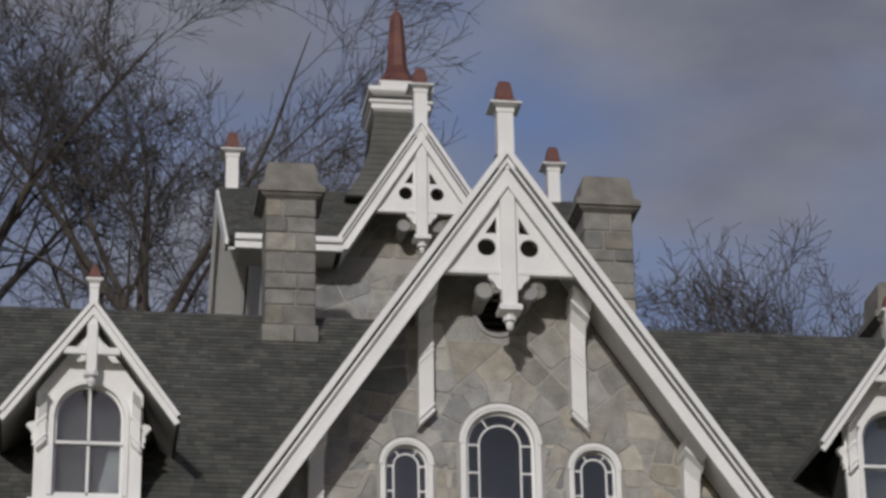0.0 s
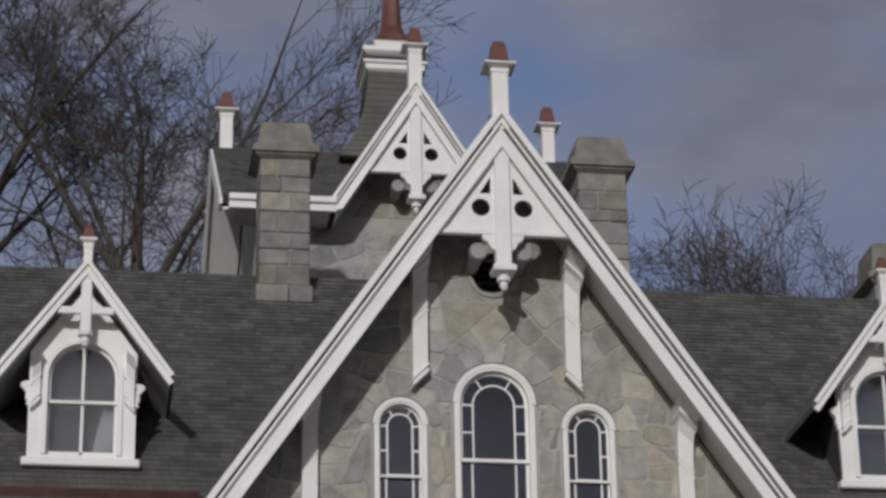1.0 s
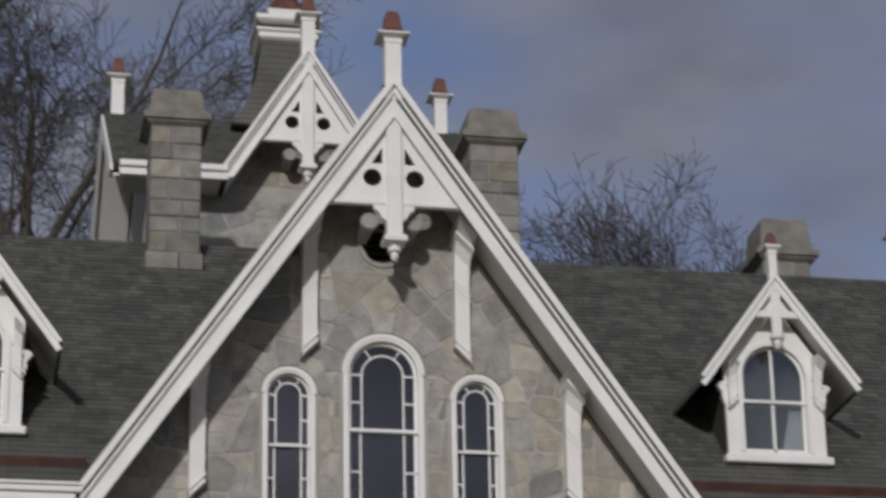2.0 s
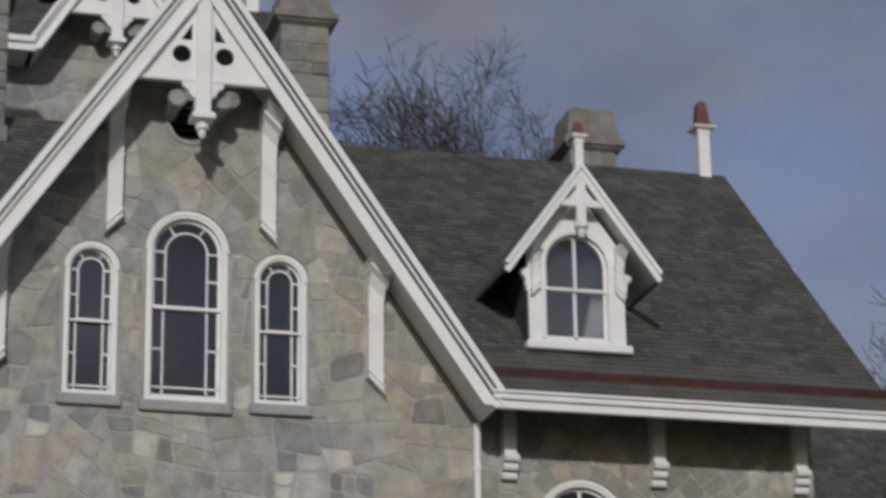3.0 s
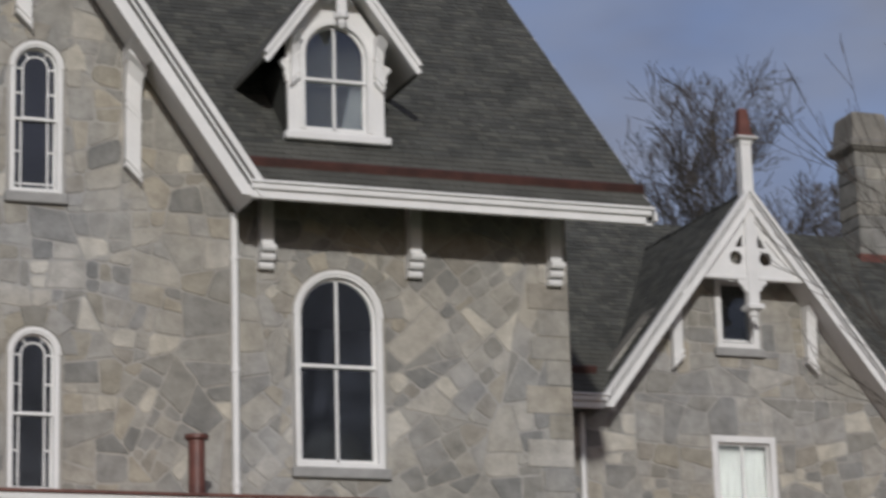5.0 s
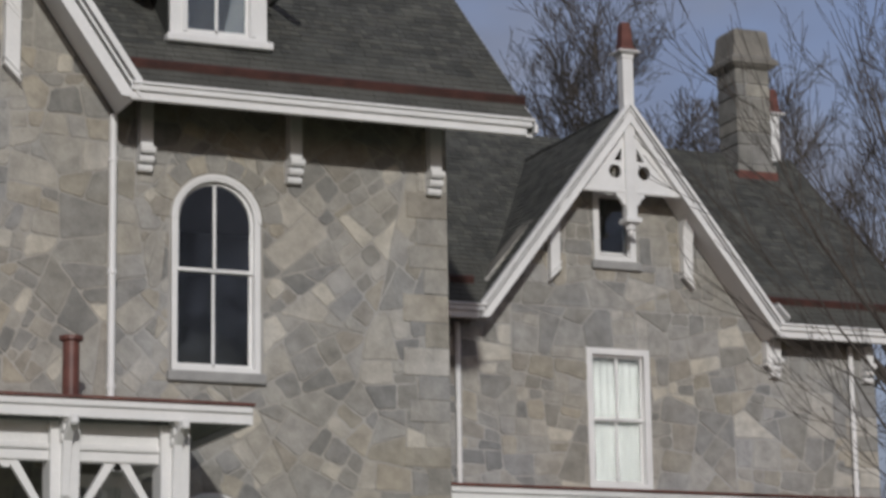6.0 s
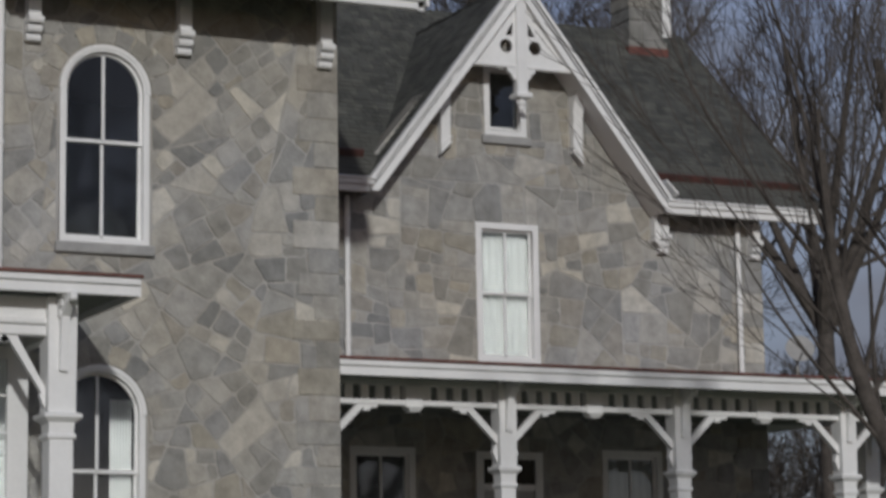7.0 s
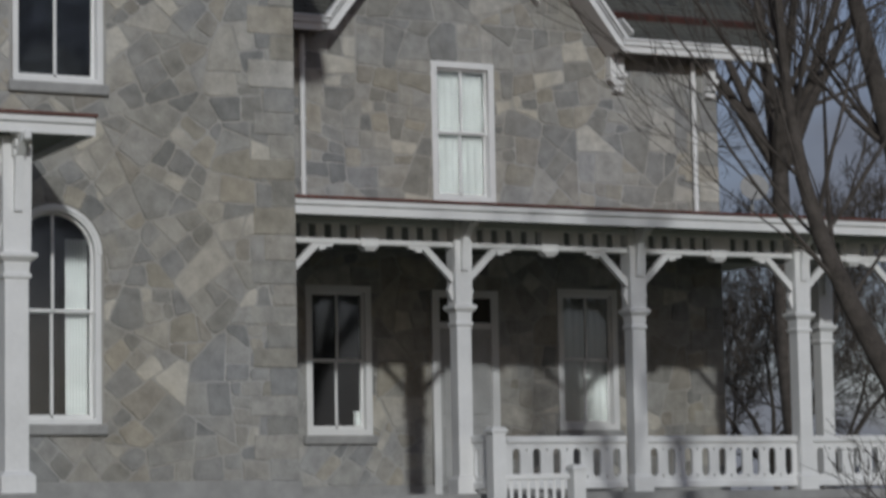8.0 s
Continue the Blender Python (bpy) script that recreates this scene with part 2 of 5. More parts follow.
grid = [[bm.verts.new((x, y, ground_z(x, y))) for x in xs] for y in ys]
for j in range(len(ys) - 1):
    for i in range(len(xs) - 1):
        bm.faces.new((grid[j][i], grid[j][i + 1], grid[j + 1][i + 1], grid[j + 1][i]))
tagged(part("ground", bm, GRASS), "winter lawn rising gently towards the stone house", "ground", kind="structure")

# ---- walls ----
VENT = ring(XC + 0.02, 14.69, 0.33, 20)
wall("wall_gable", [(1.73, 1.0), (9.42, 1.0), (9.42, 10.83), (XC, 16.42), (1.73, 10.83)], GABLE_Y, 0.45,
     [arch(*w) for w in GABLE_WINDOWS] + [VENT], "grey granite rubble wall of the front gable")
wall("wall_main_right", [(9.42, 1.0), (14.31, 1.0), (14.31, 11.7), (9.42, 11.7)], MAIN_Y, 0.45, [arch(*w) for w in MAIN_WINDOWS[:2]],
     "grey granite rubble wall under the deep eave")
wall("wall_main_left", [(-3.16, 1.0), (1.73, 1.0), (1.73, 11.7), (-3.16, 11.7)], MAIN_Y, 0.45, [arch(*MAIN_WINDOWS[2])],
     "grey granite rubble wall under the deep eave")
wing_label = "grey granite rubble wall of the lower side wing"
wall("wall_wing", [(13.9, 1.0), (24.5, 1.0), (24.5, 9.75), (13.9, 9.75)], WING_Y, 0.45, [arch(*w) for w in WING_WINDOWS if w[1] < 9], wing_label)
wall("wall_wing_gable", [(16.95, 9.75), (22.37, 9.75), (WING_X, 12.95)], WING_Y, 0.45, [arch(*WING_WINDOWS[1])], wing_label)


def side_wall(name, x, y0, y1, z0, z1, ridge_y=None, ridge_z=None, label="grey granite side wall"):
    pts = [(x, y0, z0), (x, y1, z0), (x, y1, z1)]
    if ridge_y:
        pts.append((x, ridge_y, ridge_z))
    pts.append((x, y0, z1))
    return tagged(part(name, prism(pts, (-0.4 if x > XC else 0.4, 0, 0)), MORTAR), label, "wall", kind="structure")


side_wall("wall_main_side_right", 14.31, MAIN_Y + 0.45, 43.0, 1.0, 11.0, RIDGE_Y, 16.1)
side_wall("wall_main_side_left", -3.16, MAIN_Y + 0.45, 43.0, 1.0, 11.0, RIDGE_Y, 16.1)
side_wall("wall_wing_side", 24.5, WING_Y + 0.45, 46.6, 1.0, 9.75, 42.3, 13.3)
tagged(part("wall_main_back", box(-3.16, 14.31, 43.0, 43.4, 1.0, 11.0), MORTAR), "grey granite back wall", "wall", kind="structure")
tagged(part("wall_wing_back", box(13.9, 24.5, 46.6, 47.0, 1.0, 9.75), MORTAR), "grey granite back wall", "wall", kind="structure")
wall("wall_rear_block", [(3.0, 11.5), (8.15, 11.5), (8.15, 18.75), (3.0, 18.75)],
     REAR_Y, 0.4, [], "grey granite wall of the raised rear block")
wall("wall_rear_gable", [(4.2, 18.75), (6.95, 18.75), (XC, 20.7)], REAR_Y, 0.4, [], "grey granite wall of the small upper gable")
side_wall("wall_rear_side_left", 3.0, REAR_Y + 0.4, 45.0, 11.5, 18.75, REAR_RIDGE, 20.6)
side_wall("wall_rear_side_right", 8.15, REAR_Y + 0.4, 45.0, 11.5, 18.75, REAR_RIDGE, 20.6)
tagged(part("wall_rear_back", box(3.0, 8.15, 45.0, 45.4, 11.5, 18.75), MORTAR), "grey granite back wall", "wall", kind="structure")
# unseen inner floors and partitions, near-black so the panes read as unlit rooms
tagged(part("floor_upper", box(-2.7, 13.9, 33.4, 42.9, 6.45, 6.65), UNLIT_ROOM), "upper floor inside the house, coloured near-black as an unlit room", "floor", kind="structure")
tagged(part("floor_attic", box(-2.7, 13.9, 33.4, 42.9, 10.3, 10.5), UNLIT_ROOM), "attic floor inside the house, coloured near-black as an unlit room", "floor", kind="structure")
tagged(part("partition", box(-2.7, 13.9, 36.8, 36.95, 1.2, 10.2), UNLIT_ROOM), "added inner partition, coloured near-black as an unlit room", "wall", kind="structure")
tagged(part("partition", box(13.95, 24.05, 41.0, 41.15, 1.2, 9.4), UNLIT_ROOM), "added inner partition, coloured near-black as an unlit room", "wall", kind="structure")

# ---- roofs ----
k = (RIDGE_Z - EAVE_Z) / (RIDGE_Y - EAVE_Y)
X1 = 15.17
X0 = 2 * XC - X1
GT = 1.455                                   # steepness of the front gable
GA = 16.70                                   # its ridge
GW = (GA - EAVE_Z) / GT                      # half its width at the eave
ROOFS = {}


def roof(name, corners, thick=0.16, label="dark grey asphalt shingle roof slope"):
    ROOFS[name] = corners
    return slab(name, corners, thick, ROOFBED, label)


roof("roof_main_front_right", [(XC + GW, EAVE_Y, EAVE_Z), (X1, EAVE_Y, EAVE_Z), (X1, RIDGE_Y, RIDGE_Z), (XC, RIDGE_Y, RIDGE_Z)])
roof("roof_main_front_left", [(X0, EAVE_Y, EAVE_Z), (XC - GW, EAVE_Y, EAVE_Z), (XC, RIDGE_Y, RIDGE_Z), (X0, RIDGE_Y, RIDGE_Z)])
roof("roof_main_back", [(X1, 2 * RIDGE_Y - EAVE_Y, EAVE_Z), (X0, 2 * RIDGE_Y - EAVE_Y, EAVE_Z), (X0, RIDGE_Y, RIDGE_Z), (X1, RIDGE_Y, RIDGE_Z)])
for sgn, nm in ((1, "right"), (-1, "left")):
    roof("roof_gable_" + nm, [(XC, EAVE_Y + 0.02, GA), (XC + sgn * GW, EAVE_Y + 0.02, EAVE_Z), (XC, RIDGE_Y + 0.1, GA)], 0.14)
# side wing
WE, WR = 9.55, 13.74
WT, WA = 1.30, 13.12
WW = (WA - WE) / WT
wk = (WR - WE) / (42.3 - WING_EAVE)
wy = WING_EAVE + (WA - WE) / wk
roof("roof_wing_front_right", [(WING_X + WW, WING_EAVE, WE), (25.5, WING_EAVE, WE), (25.5, 42.3, WR), (WING_X, 42.3, WR), (WING_X, wy, WA)])
roof("roof_wing_front_left", [(14.33, WING_EAVE, WE), (WING_X - WW, WING_EAVE, WE), (WING_X, wy, WA), (WING_X, 42.3, WR), (14.33, 42.3, WR)])
roof("roof_wing_back", [(25.5, 47.0, WE), (14.33, 47.0, WE), (14.33, 42.3, WR), (25.5, 42.3, WR)])
for sgn, nm in ((1, "right"), (-1, "left")):
    roof("roof_wing_gable_" + nm, [(WING_X, WING_EAVE + 0.02, WA), (WING_X + sgn * WW, WING_EAVE + 0.02, WE), (WING_X, wy, WA)], 0.12)
# rear block
RE, RR = 18.72, 20.95
RX0, RX1 = 2.40, 8.75
RT, RA = 1.60, 20.95
RW = (RA - RE) / RT
roof("roof_rear_front_right", [(XC + RW, REAR_EAVE, RE), (RX1, REAR_EAVE, RE), (RX1, REAR_RIDGE, RR), (XC, REAR_RIDGE, RR)], 0.14)
roof("roof_rear_front_left", [(RX0, REAR_EAVE, RE), (XC - RW, REAR_EAVE, RE), (XC, REAR_RIDGE, RR), (RX0, REAR_RIDGE, RR)], 0.14)
roof("roof_rear_back", [(RX1, 45.85, RE), (RX0, 45.85, RE), (RX0, REAR_RIDGE, RR), (RX1, REAR_RIDGE, RR)], 0.14)
for sgn, nm in ((1, "right"), (-1, "left")):
    roof("roof_rear_gable_" + nm, [(XC, REAR_EAVE + 0.02, RA), (XC + sgn * RW, REAR_EAVE + 0.02, RE), (XC, REAR_RIDGE + 0.05, RA)], 0.12)


# ---- windows ----
def offset_arch(xc, z0, z1, w, n, d):
    return arch(xc, z0 + d, z1 - d, w - 2 * d, n)


COUNT = [0]


def window(spec, y, style, sill=True, label="", blind=None, deep=0.10):
    """A sash window in its opening: casing, sashes, bars, panes and a stone sill."""
    xc, z0, z1, w, n = spec
    COUNT[0] += 1
    t = thing("window_%d" % COUNT[0], label, "window", "structure", at=(xc, y, z0))
    inv = Matrix.Translation((-xc, -y, -z0))

    def add(name, me, mat=None, note="", to=None):
        if not isinstance(me, bpy.types.Mesh):
            me = mesh(name, me, mat)
        me.transform(inv)
        ob = part(name, me, None, to or t, note)
        return glazed(ob) if name == "pane" else ob

    case = (0.065 if w > 0.9 else 0.055) if n else 0.09
    yi = y + deep
    if n:
        add("hood_mould", plate(arch_band(xc, z1 - w / 2, w / 2 - 0.045, w / 2, n), [], y - 0.045, 0.04, WHITE, 0.006))
        z1, w = z1 - 0.015, w - 0.03
    add("window_frame", plate(arch(xc, z0 - 0.0, z1, w, n), [offset_arch(xc, z0, z1, w, n, case)], y - 0.03, 0.16, WHITE, 0.008))
    iw, iz0, iz1 = w - 2 * case, z0 + case, z1 - case
    zm = iz0 + (iz1 - iz0) * (0.06 if style == "plain" else (0.50 if style == "border" else 0.52) if n else 0.5)
    st = 0.045 if w > 0.9 else 0.03
    up = add("upper_sash", plate(arch(xc, zm - 0.02, iz1, iw, n), [offset_arch(xc, zm - 0.02, iz1, iw, n, st)], yi - 0.045, 0.045, WHITE))
    low = add("lower_sash", plate(arch(xc, iz0, zm + 0.025, iw, 0), [arch(xc, iz0 + 1.4 * st, zm + 0.025 - st, iw - 2 * st, 0)], yi + 0.005, 0.045, WHITE))
    add("pane", plate(offset_arch(xc, zm - 0.02, iz1, iw, n, st * 0.5), [], yi - 0.026, 0.006, GLASS), to=up)
    add("pane", plate(arch(xc, iz0 + st * 0.5, zm, iw - st, 0), [], yi + 0.024, 0.006, GLASS), to=low)
    b = 0.018
    if style == "cross":
        add("glazing_bar", box(xc - b, xc + b, yi - 0.045, yi - 0.01, zm, iz1 - 0.02), WHITE, to=up)
        add("glazing_bar", box(xc - b, xc + b, yi + 0.005, yi + 0.04, iz0 + 0.02, zm), WHITE, to=low)
    elif style == "border":
        g = iw * 0.19
        b = 0.011
        top = iz1 - iw / 2
        inner = arch(xc, zm, iz1 - g, iw - 2 * g, n)
        add("glazing_bar", plate(inner, [offset_arch(xc, zm, iz1 - g, iw - 2 * g, n, 2 * b)], yi - 0.044, 0.03, WHITE), to=up)
        for sx in (-1, 1):
            xg = xc + sx * (iw / 2 - g)
            add("glazing_bar", box(xg - b, xg + b, yi + 0.005, yi + 0.035, iz0, zm), WHITE, to=low)
            for zz in (zm + (top - zm) * 0.5, top):
                add("glazing_bar", box(min(xg, xc + sx * iw / 2), max(xg, xc + sx * iw / 2), yi - 0.044, yi - 0.014, zz - b, zz + b), WHITE, to=up)
            zz = iz0 + (zm - iz0) * 0.55
            add("glazing_bar", box(min(xg, xc + sx * iw / 2), max(xg, xc + sx * iw / 2), yi + 0.005, yi + 0.035, zz - b, zz + b), WHITE, to=low)
            ca, sa = math.cos(math.pi / 3.2), math.sin(math.pi / 3.2)
            r0, r1 = iw / 2 - g, iw / 2
            pts = [(xc + sx * r0 * ca - b, top + r0 * sa), (xc + sx * r1 * ca - b, top + r1 * sa), (xc + sx * r1 * ca + b, top + r1 * sa), (xc + sx * r0 * ca + b, top + r0 * sa)]
            add("glazing_bar", prism([(px, yi - 0.044, pz) for px, pz in pts], (0, 0.03, 0)), WHITE, to=up)
        zz = iz0 + g * 0.9
        add("glazing_bar", box(xc - iw / 2, xc + iw / 2, yi + 0.005, yi + 0.035, zz - b, zz + b), WHITE, to=low)
    if sill:
        add("window_sill", box(xc - w / 2 - 0.07, xc + w / 2 + 0.07, y - 0.09, y + 0.2, z0 - 0.14, z0, 0.012), SILL, "grey dressed stone sill")
    if blind:
        x0, x1, b0, b1 = blind
        bm = bmesh.new()
        steps = 24
        lo = [bm.verts.new((x0 + (x1 - x0) * i / steps, yi + 0.11 + 0.005 * math.sin(i * 1.9), b0)) for i in range(steps + 1)]
        hi = [bm.verts.new((x0 + (x1 - x0) * i / steps, yi + 0.11 + 0.005 * math.sin(i * 1.9), b1)) for i in range(steps + 1)]
        for i in range(steps):
            bm.faces.new((lo[i], lo[i + 1], hi[i + 1], hi[i]))
        drape = part("curtain", bm, CURTAIN)
        solid = drape.modifiers.new("cloth", "SOLIDIFY")
        solid.thickness = 0.006
        tagged(drape, "white cloth hanging behind the window glass", "curtain")
    return t


window(GABLE_WINDOWS[0], GABLE_Y, "border", label="tall round-headed white window with border glazing")
for w in GABLE_WINDOWS[1:3]:
    window(w, GABLE_Y, "border", label="narrow round-headed white window with border glazing")
window(GABLE_WINDOWS[3], GABLE_Y, "border", label="round-headed white middle window above the porch roof")
for w in GABLE_WINDOWS[4:6]:
    window(w, GABLE_Y, "border", label="narrow round-headed white window above the porch roof")
window(GABLE_WINDOWS[6], GABLE_Y, "cross", label="white framed window inside the front porch", blind=(8.6, 8.95, 2.8, 5.3))
window(MAIN_WINDOWS[0], MAIN_Y, "cross", label="tall round-headed white sash window with dark panes")
window(MAIN_WINDOWS[1], MAIN_Y, "cross", label="tall round-headed white sash window with a drawn-back curtain", blind=(11.12, 11.42, 3.1, 5.4))
window(MAIN_WINDOWS[2], MAIN_Y, "cross", label="tall round-headed white sash window with dark panes")
window(WING_WINDOWS[0], WING_Y, "cross", label="square-headed white sash window with drawn white blinds", blind=(19.12, 20.1, 6.85, 9.0))
window(WING_WINDOWS[1], WING_Y, "plain", label="small square white attic window")
window(WING_WINDOWS[2], WING_Y, "cross", label="square-headed white sash window under the verandah")
window(WING_WINDOWS[3], WING_Y, "cross", label="square-headed white sash window with drawn blinds under the verandah", blind=(21.35, 22.35, 3.15, 5.35))


# ---- roof trim ----
def gable_trim(xc, y, apex, steep, half, wall_y, size, label, drop=1.76, bosses=True, wide=0.30):
    """The painted dressing of a gable: raking boards with their mouldings, soffits, pierced panel, king post and pendant."""
    t = thing("gable_trim", label, "bargeboard", at=(xc, y, apex))
    inv = Matrix.Translation((-xc, -y, -apex))

    def add(name, me, mat=WHITE, parent=None, note=""):
        if not isinstance(me, bpy.types.Mesh):
            me = mesh(name, me, mat)
        me.transform(inv)
        return part(name, me, None, parent or t, note)

    cs = math.cos(math.atan(steep))
    foot = apex - steep * half
    q = wide / 0.30                        # wide: the whole moulded board, across the slope
    for s in (-1, 1):
        def strip(name, a, b, y0, y1, mat=WHITE, low=0.0):
            # a, b: distances below the roof line, across the slope
            za, zb = a / cs, b / cs
            flat = [(0.0, apex - zb), (half + low + 0.4, apex - zb - steep * (half + low + 0.4)), (half + low + 0.4, apex - za - steep * (half + low + 0.4)), (0.0, apex - za)]
            flat = clip(flat, (0, foot - 0.21), (1, foot - 0.21), True)
            flat = clip(flat, (half + 0.03, 0), (half + 0.03, 1), True)
            return add(name, prism([(xc + s * px, y0, pz) for px, pz in flat], (0, y1 - y0, 0)), mat)

        strip("crown_mould", -0.03 * q, 0.05 * q, y - 0.08 * q, y + 0.10)
        strip("bead", 0.086 * q, 0.118 * q, y - 0.05 * q, y + 0.08)
        strip("bargeboard", 0.155 * q, wide, y - 0.025, y + 0.05)
        strip("backing_board", 0.0, wide - 0.02, y + 0.051, y + 0.058)
        strip("inner_bead", wide - 0.025 * q, wide + 0.015 * q, y - 0.045, y - 0.026)
        under = 0.17 / cs
        pts = [(xc, y + 0.06, apex - under), (xc + s * (half - 0.05), y + 0.06, apex - steep * (half - 0.05) - under),
               (xc + s * (half - 0.05), wall_y - 0.01, apex - steep * (half - 0.05) - under), (xc, wall_y - 0.01, apex - under)]
        add("soffit", prism(pts, (0, 0, 0.03)), WHITE)
    k = size
    tie = apex - drop * k                  # foot of the pierced panel
    top = apex - wide / cs
    hw = (top - tie) / steep
    outer = [(xc - hw, tie), (xc + hw, tie), (xc, top)]
    holes = []
    for s in (-1, 1):
        holes.append(ring(xc + s * 0.285 * k, tie + 0.36 * k, 0.125 * k, 14))
        tri = [(xc + s * 0.15 * k, tie + 0.56 * k), (xc + s * 0.30 * k, tie + 0.56 * k), (xc + s * 0.15 * k, tie + 0.80 * k)]
        holes.append(tri)
    add("pierced_panel", plate(outer, holes, y + 0.06, 0.05, WHITE))
    add("tie_rail", box(xc - hw - 0.06 * k, xc + hw + 0.06 * k, y + 0.03, y + 0.13, tie - 0.035 * k, tie + 0.035 * k, 0.01))
    king = add("king_post", box(xc - 0.105 * k, xc + 0.105 * k, y, y + 0.16, tie - 0.5 * k, top + 0.02, 0.012))
    collar = add("collar", parent=king, me=lathe([(0.15 * k, tie - 0.56 * k), (0.155 * k, tie - 0.50 * k), (0.13 * k, tie - 0.47 * k)], at=(xc, y + 0.08), square=True))
    add("pendant", parent=king, me=lathe([(0.03 * k, tie - 0.80 * k), (0.055 * k, tie - 0.75 * k), (0.05 * k, tie - 0.69 * k), (0.09 * k, tie - 0.68 * k), (0.09 * k, tie - 0.62 * k), (0.06 * k, tie - 0.60 * k), (0.06 * k, tie - 0.56 * k)], 10, (xc, y + 0.08)))
    for s in (-1, 1):
        curl = [(xc + s * 0.10 * k, tie - 0.03 * k), (xc + s * 0.27 * k, tie - 0.03 * k), (xc + s * 0.26 * k, tie - 0.09 * k), (xc + s * 0.20 * k, tie - 0.13 * k), (xc + s * 0.16 * k, tie - 0.21 * k), (xc + s * 0.10 * k, tie - 0.25 * k)]
        add("scroll", plate(curl if s > 0 else curl[::-1], [], y + 0.04, 0.09, WHITE, 0.01))
        if not bosses:
            continue
        m = lathe([(0.11 * k, 0), (0.125 * k, 0.03), (0.125 * k, 0.1), (0.09 * k, 0.13), (0.09 * k, wall_y - y - 0.2)], 14)
        bmesh.ops.transform(m, matrix=Matrix.Translation((xc + s * 0.30 * k, y + 0.2, tie - 0.20 * k)) @ pose(0, 0, 0, -90), verts=m.verts)
        add("purlin_boss", m, SILL, note="round weathered purlin end")
    return t


louvre = thing("vent", "round louvred attic vent with a pale rim in the gable", "vent", at=(XC + 0.02, GABLE_Y, 14.69))
part("rim", plate(ring(0, 0, 0.345, 24), [ring(0, 0, 0.295, 24)], -0.03, 0.10, SILL, 0.01), None, louvre, "pale dressed stone rim")
for i in range(5):
    z = -0.22 + 0.11 * i
    half = math.sqrt(0.3 ** 2 - z * z)
    part("slat", prism([(-half, 0.06, z - 0.03), (-half, 0.075, z - 0.035), (-half, 0.15, z + 0.05), (-half, 0.135, z + 0.055)], (2 * half, 0, 0)), TIMBER, louvre)

gable_trim(XC + 0.03, EAVE_Y, GA, GT, GW - 0.02, GABLE_Y, 1.0, "white painted bargeboards and pierced king-post ornament of the large gable")
gable_trim(XC, REAR_EAVE, RA, RT, RW - 0.02, REAR_Y, 0.92, "white painted bargeboards and pierced ornament of the upper rear gable", 1.80, True, 0.22)
gable_trim(WING_X, WING_EAVE, WA, WT, WW - 0.02, WING_Y, 0.93, "white painted bargeboards and pierced ornament of the wing gable", 1.62, False, 0.205)


def finial(x, y, z0, z1, w, label):
    """A square white post with a moulded collar and a copper cap."""
    t = thing("finial", label, "finial", group="roof finials", at=(x, y, z0))
    h = z1 - z0
    c = h * 0.60
    part("post", lathe([(w / 2, -0.25), (w / 2, c - 0.07), (w * 0.56, c - 0.06), (w * 0.56, c)], square=True), WHITE, t)
    part("collar", lathe([(w * 0.62, c), (w * 0.98, c + 0.035), (w * 0.98, c + 0.06), (w * 0.75, c + 0.075)], square=True), WHITE, t)
    part("cap", lathe([(w * 0.86, c + 0.07), (w * 0.62, c + 0.11), (w * 0.55, c + 0.16), (w * 0.40, h - 0.05), (w * 0.26, h - 0.01), (w * 0.1, h)], square=True), COPPER, t, "brown-red copper cap")
    return t


FIN = "white finial with copper cap on the "
finial(XC + 0.03, EAVE_Y + 0.1, GA - 0.03, 17.75, 0.22, FIN + "front gable")
finial(XC, REAR_EAVE + 0.1, RA - 0.05, 21.95, 0.22, FIN + "upper rear gable")
finial(2.62, REAR_RIDGE, RR - 0.05, 22.0, 0.22, FIN + "rear block's ridge end")
finial(8.38, REAR_RIDGE, RR - 0.05, 22.0, 0.22, FIN + "rear block's ridge end")
finial(14.82, RIDGE_Y, RIDGE_Z - 0.05, 17.77, 0.19, FIN + "main ridge end")
finial(-3.67, RIDGE_Y, RIDGE_Z - 0.05, 17.77, 0.19, FIN + "main ridge end")
finial(WING_X, WING_EAVE + 0.1, WA - 0.05, 14.52, 0.19, FIN + "wing gable")
finial(25.15, 42.3, WR - 0.05, 15.1, 0.19, FIN + "wing ridge end")


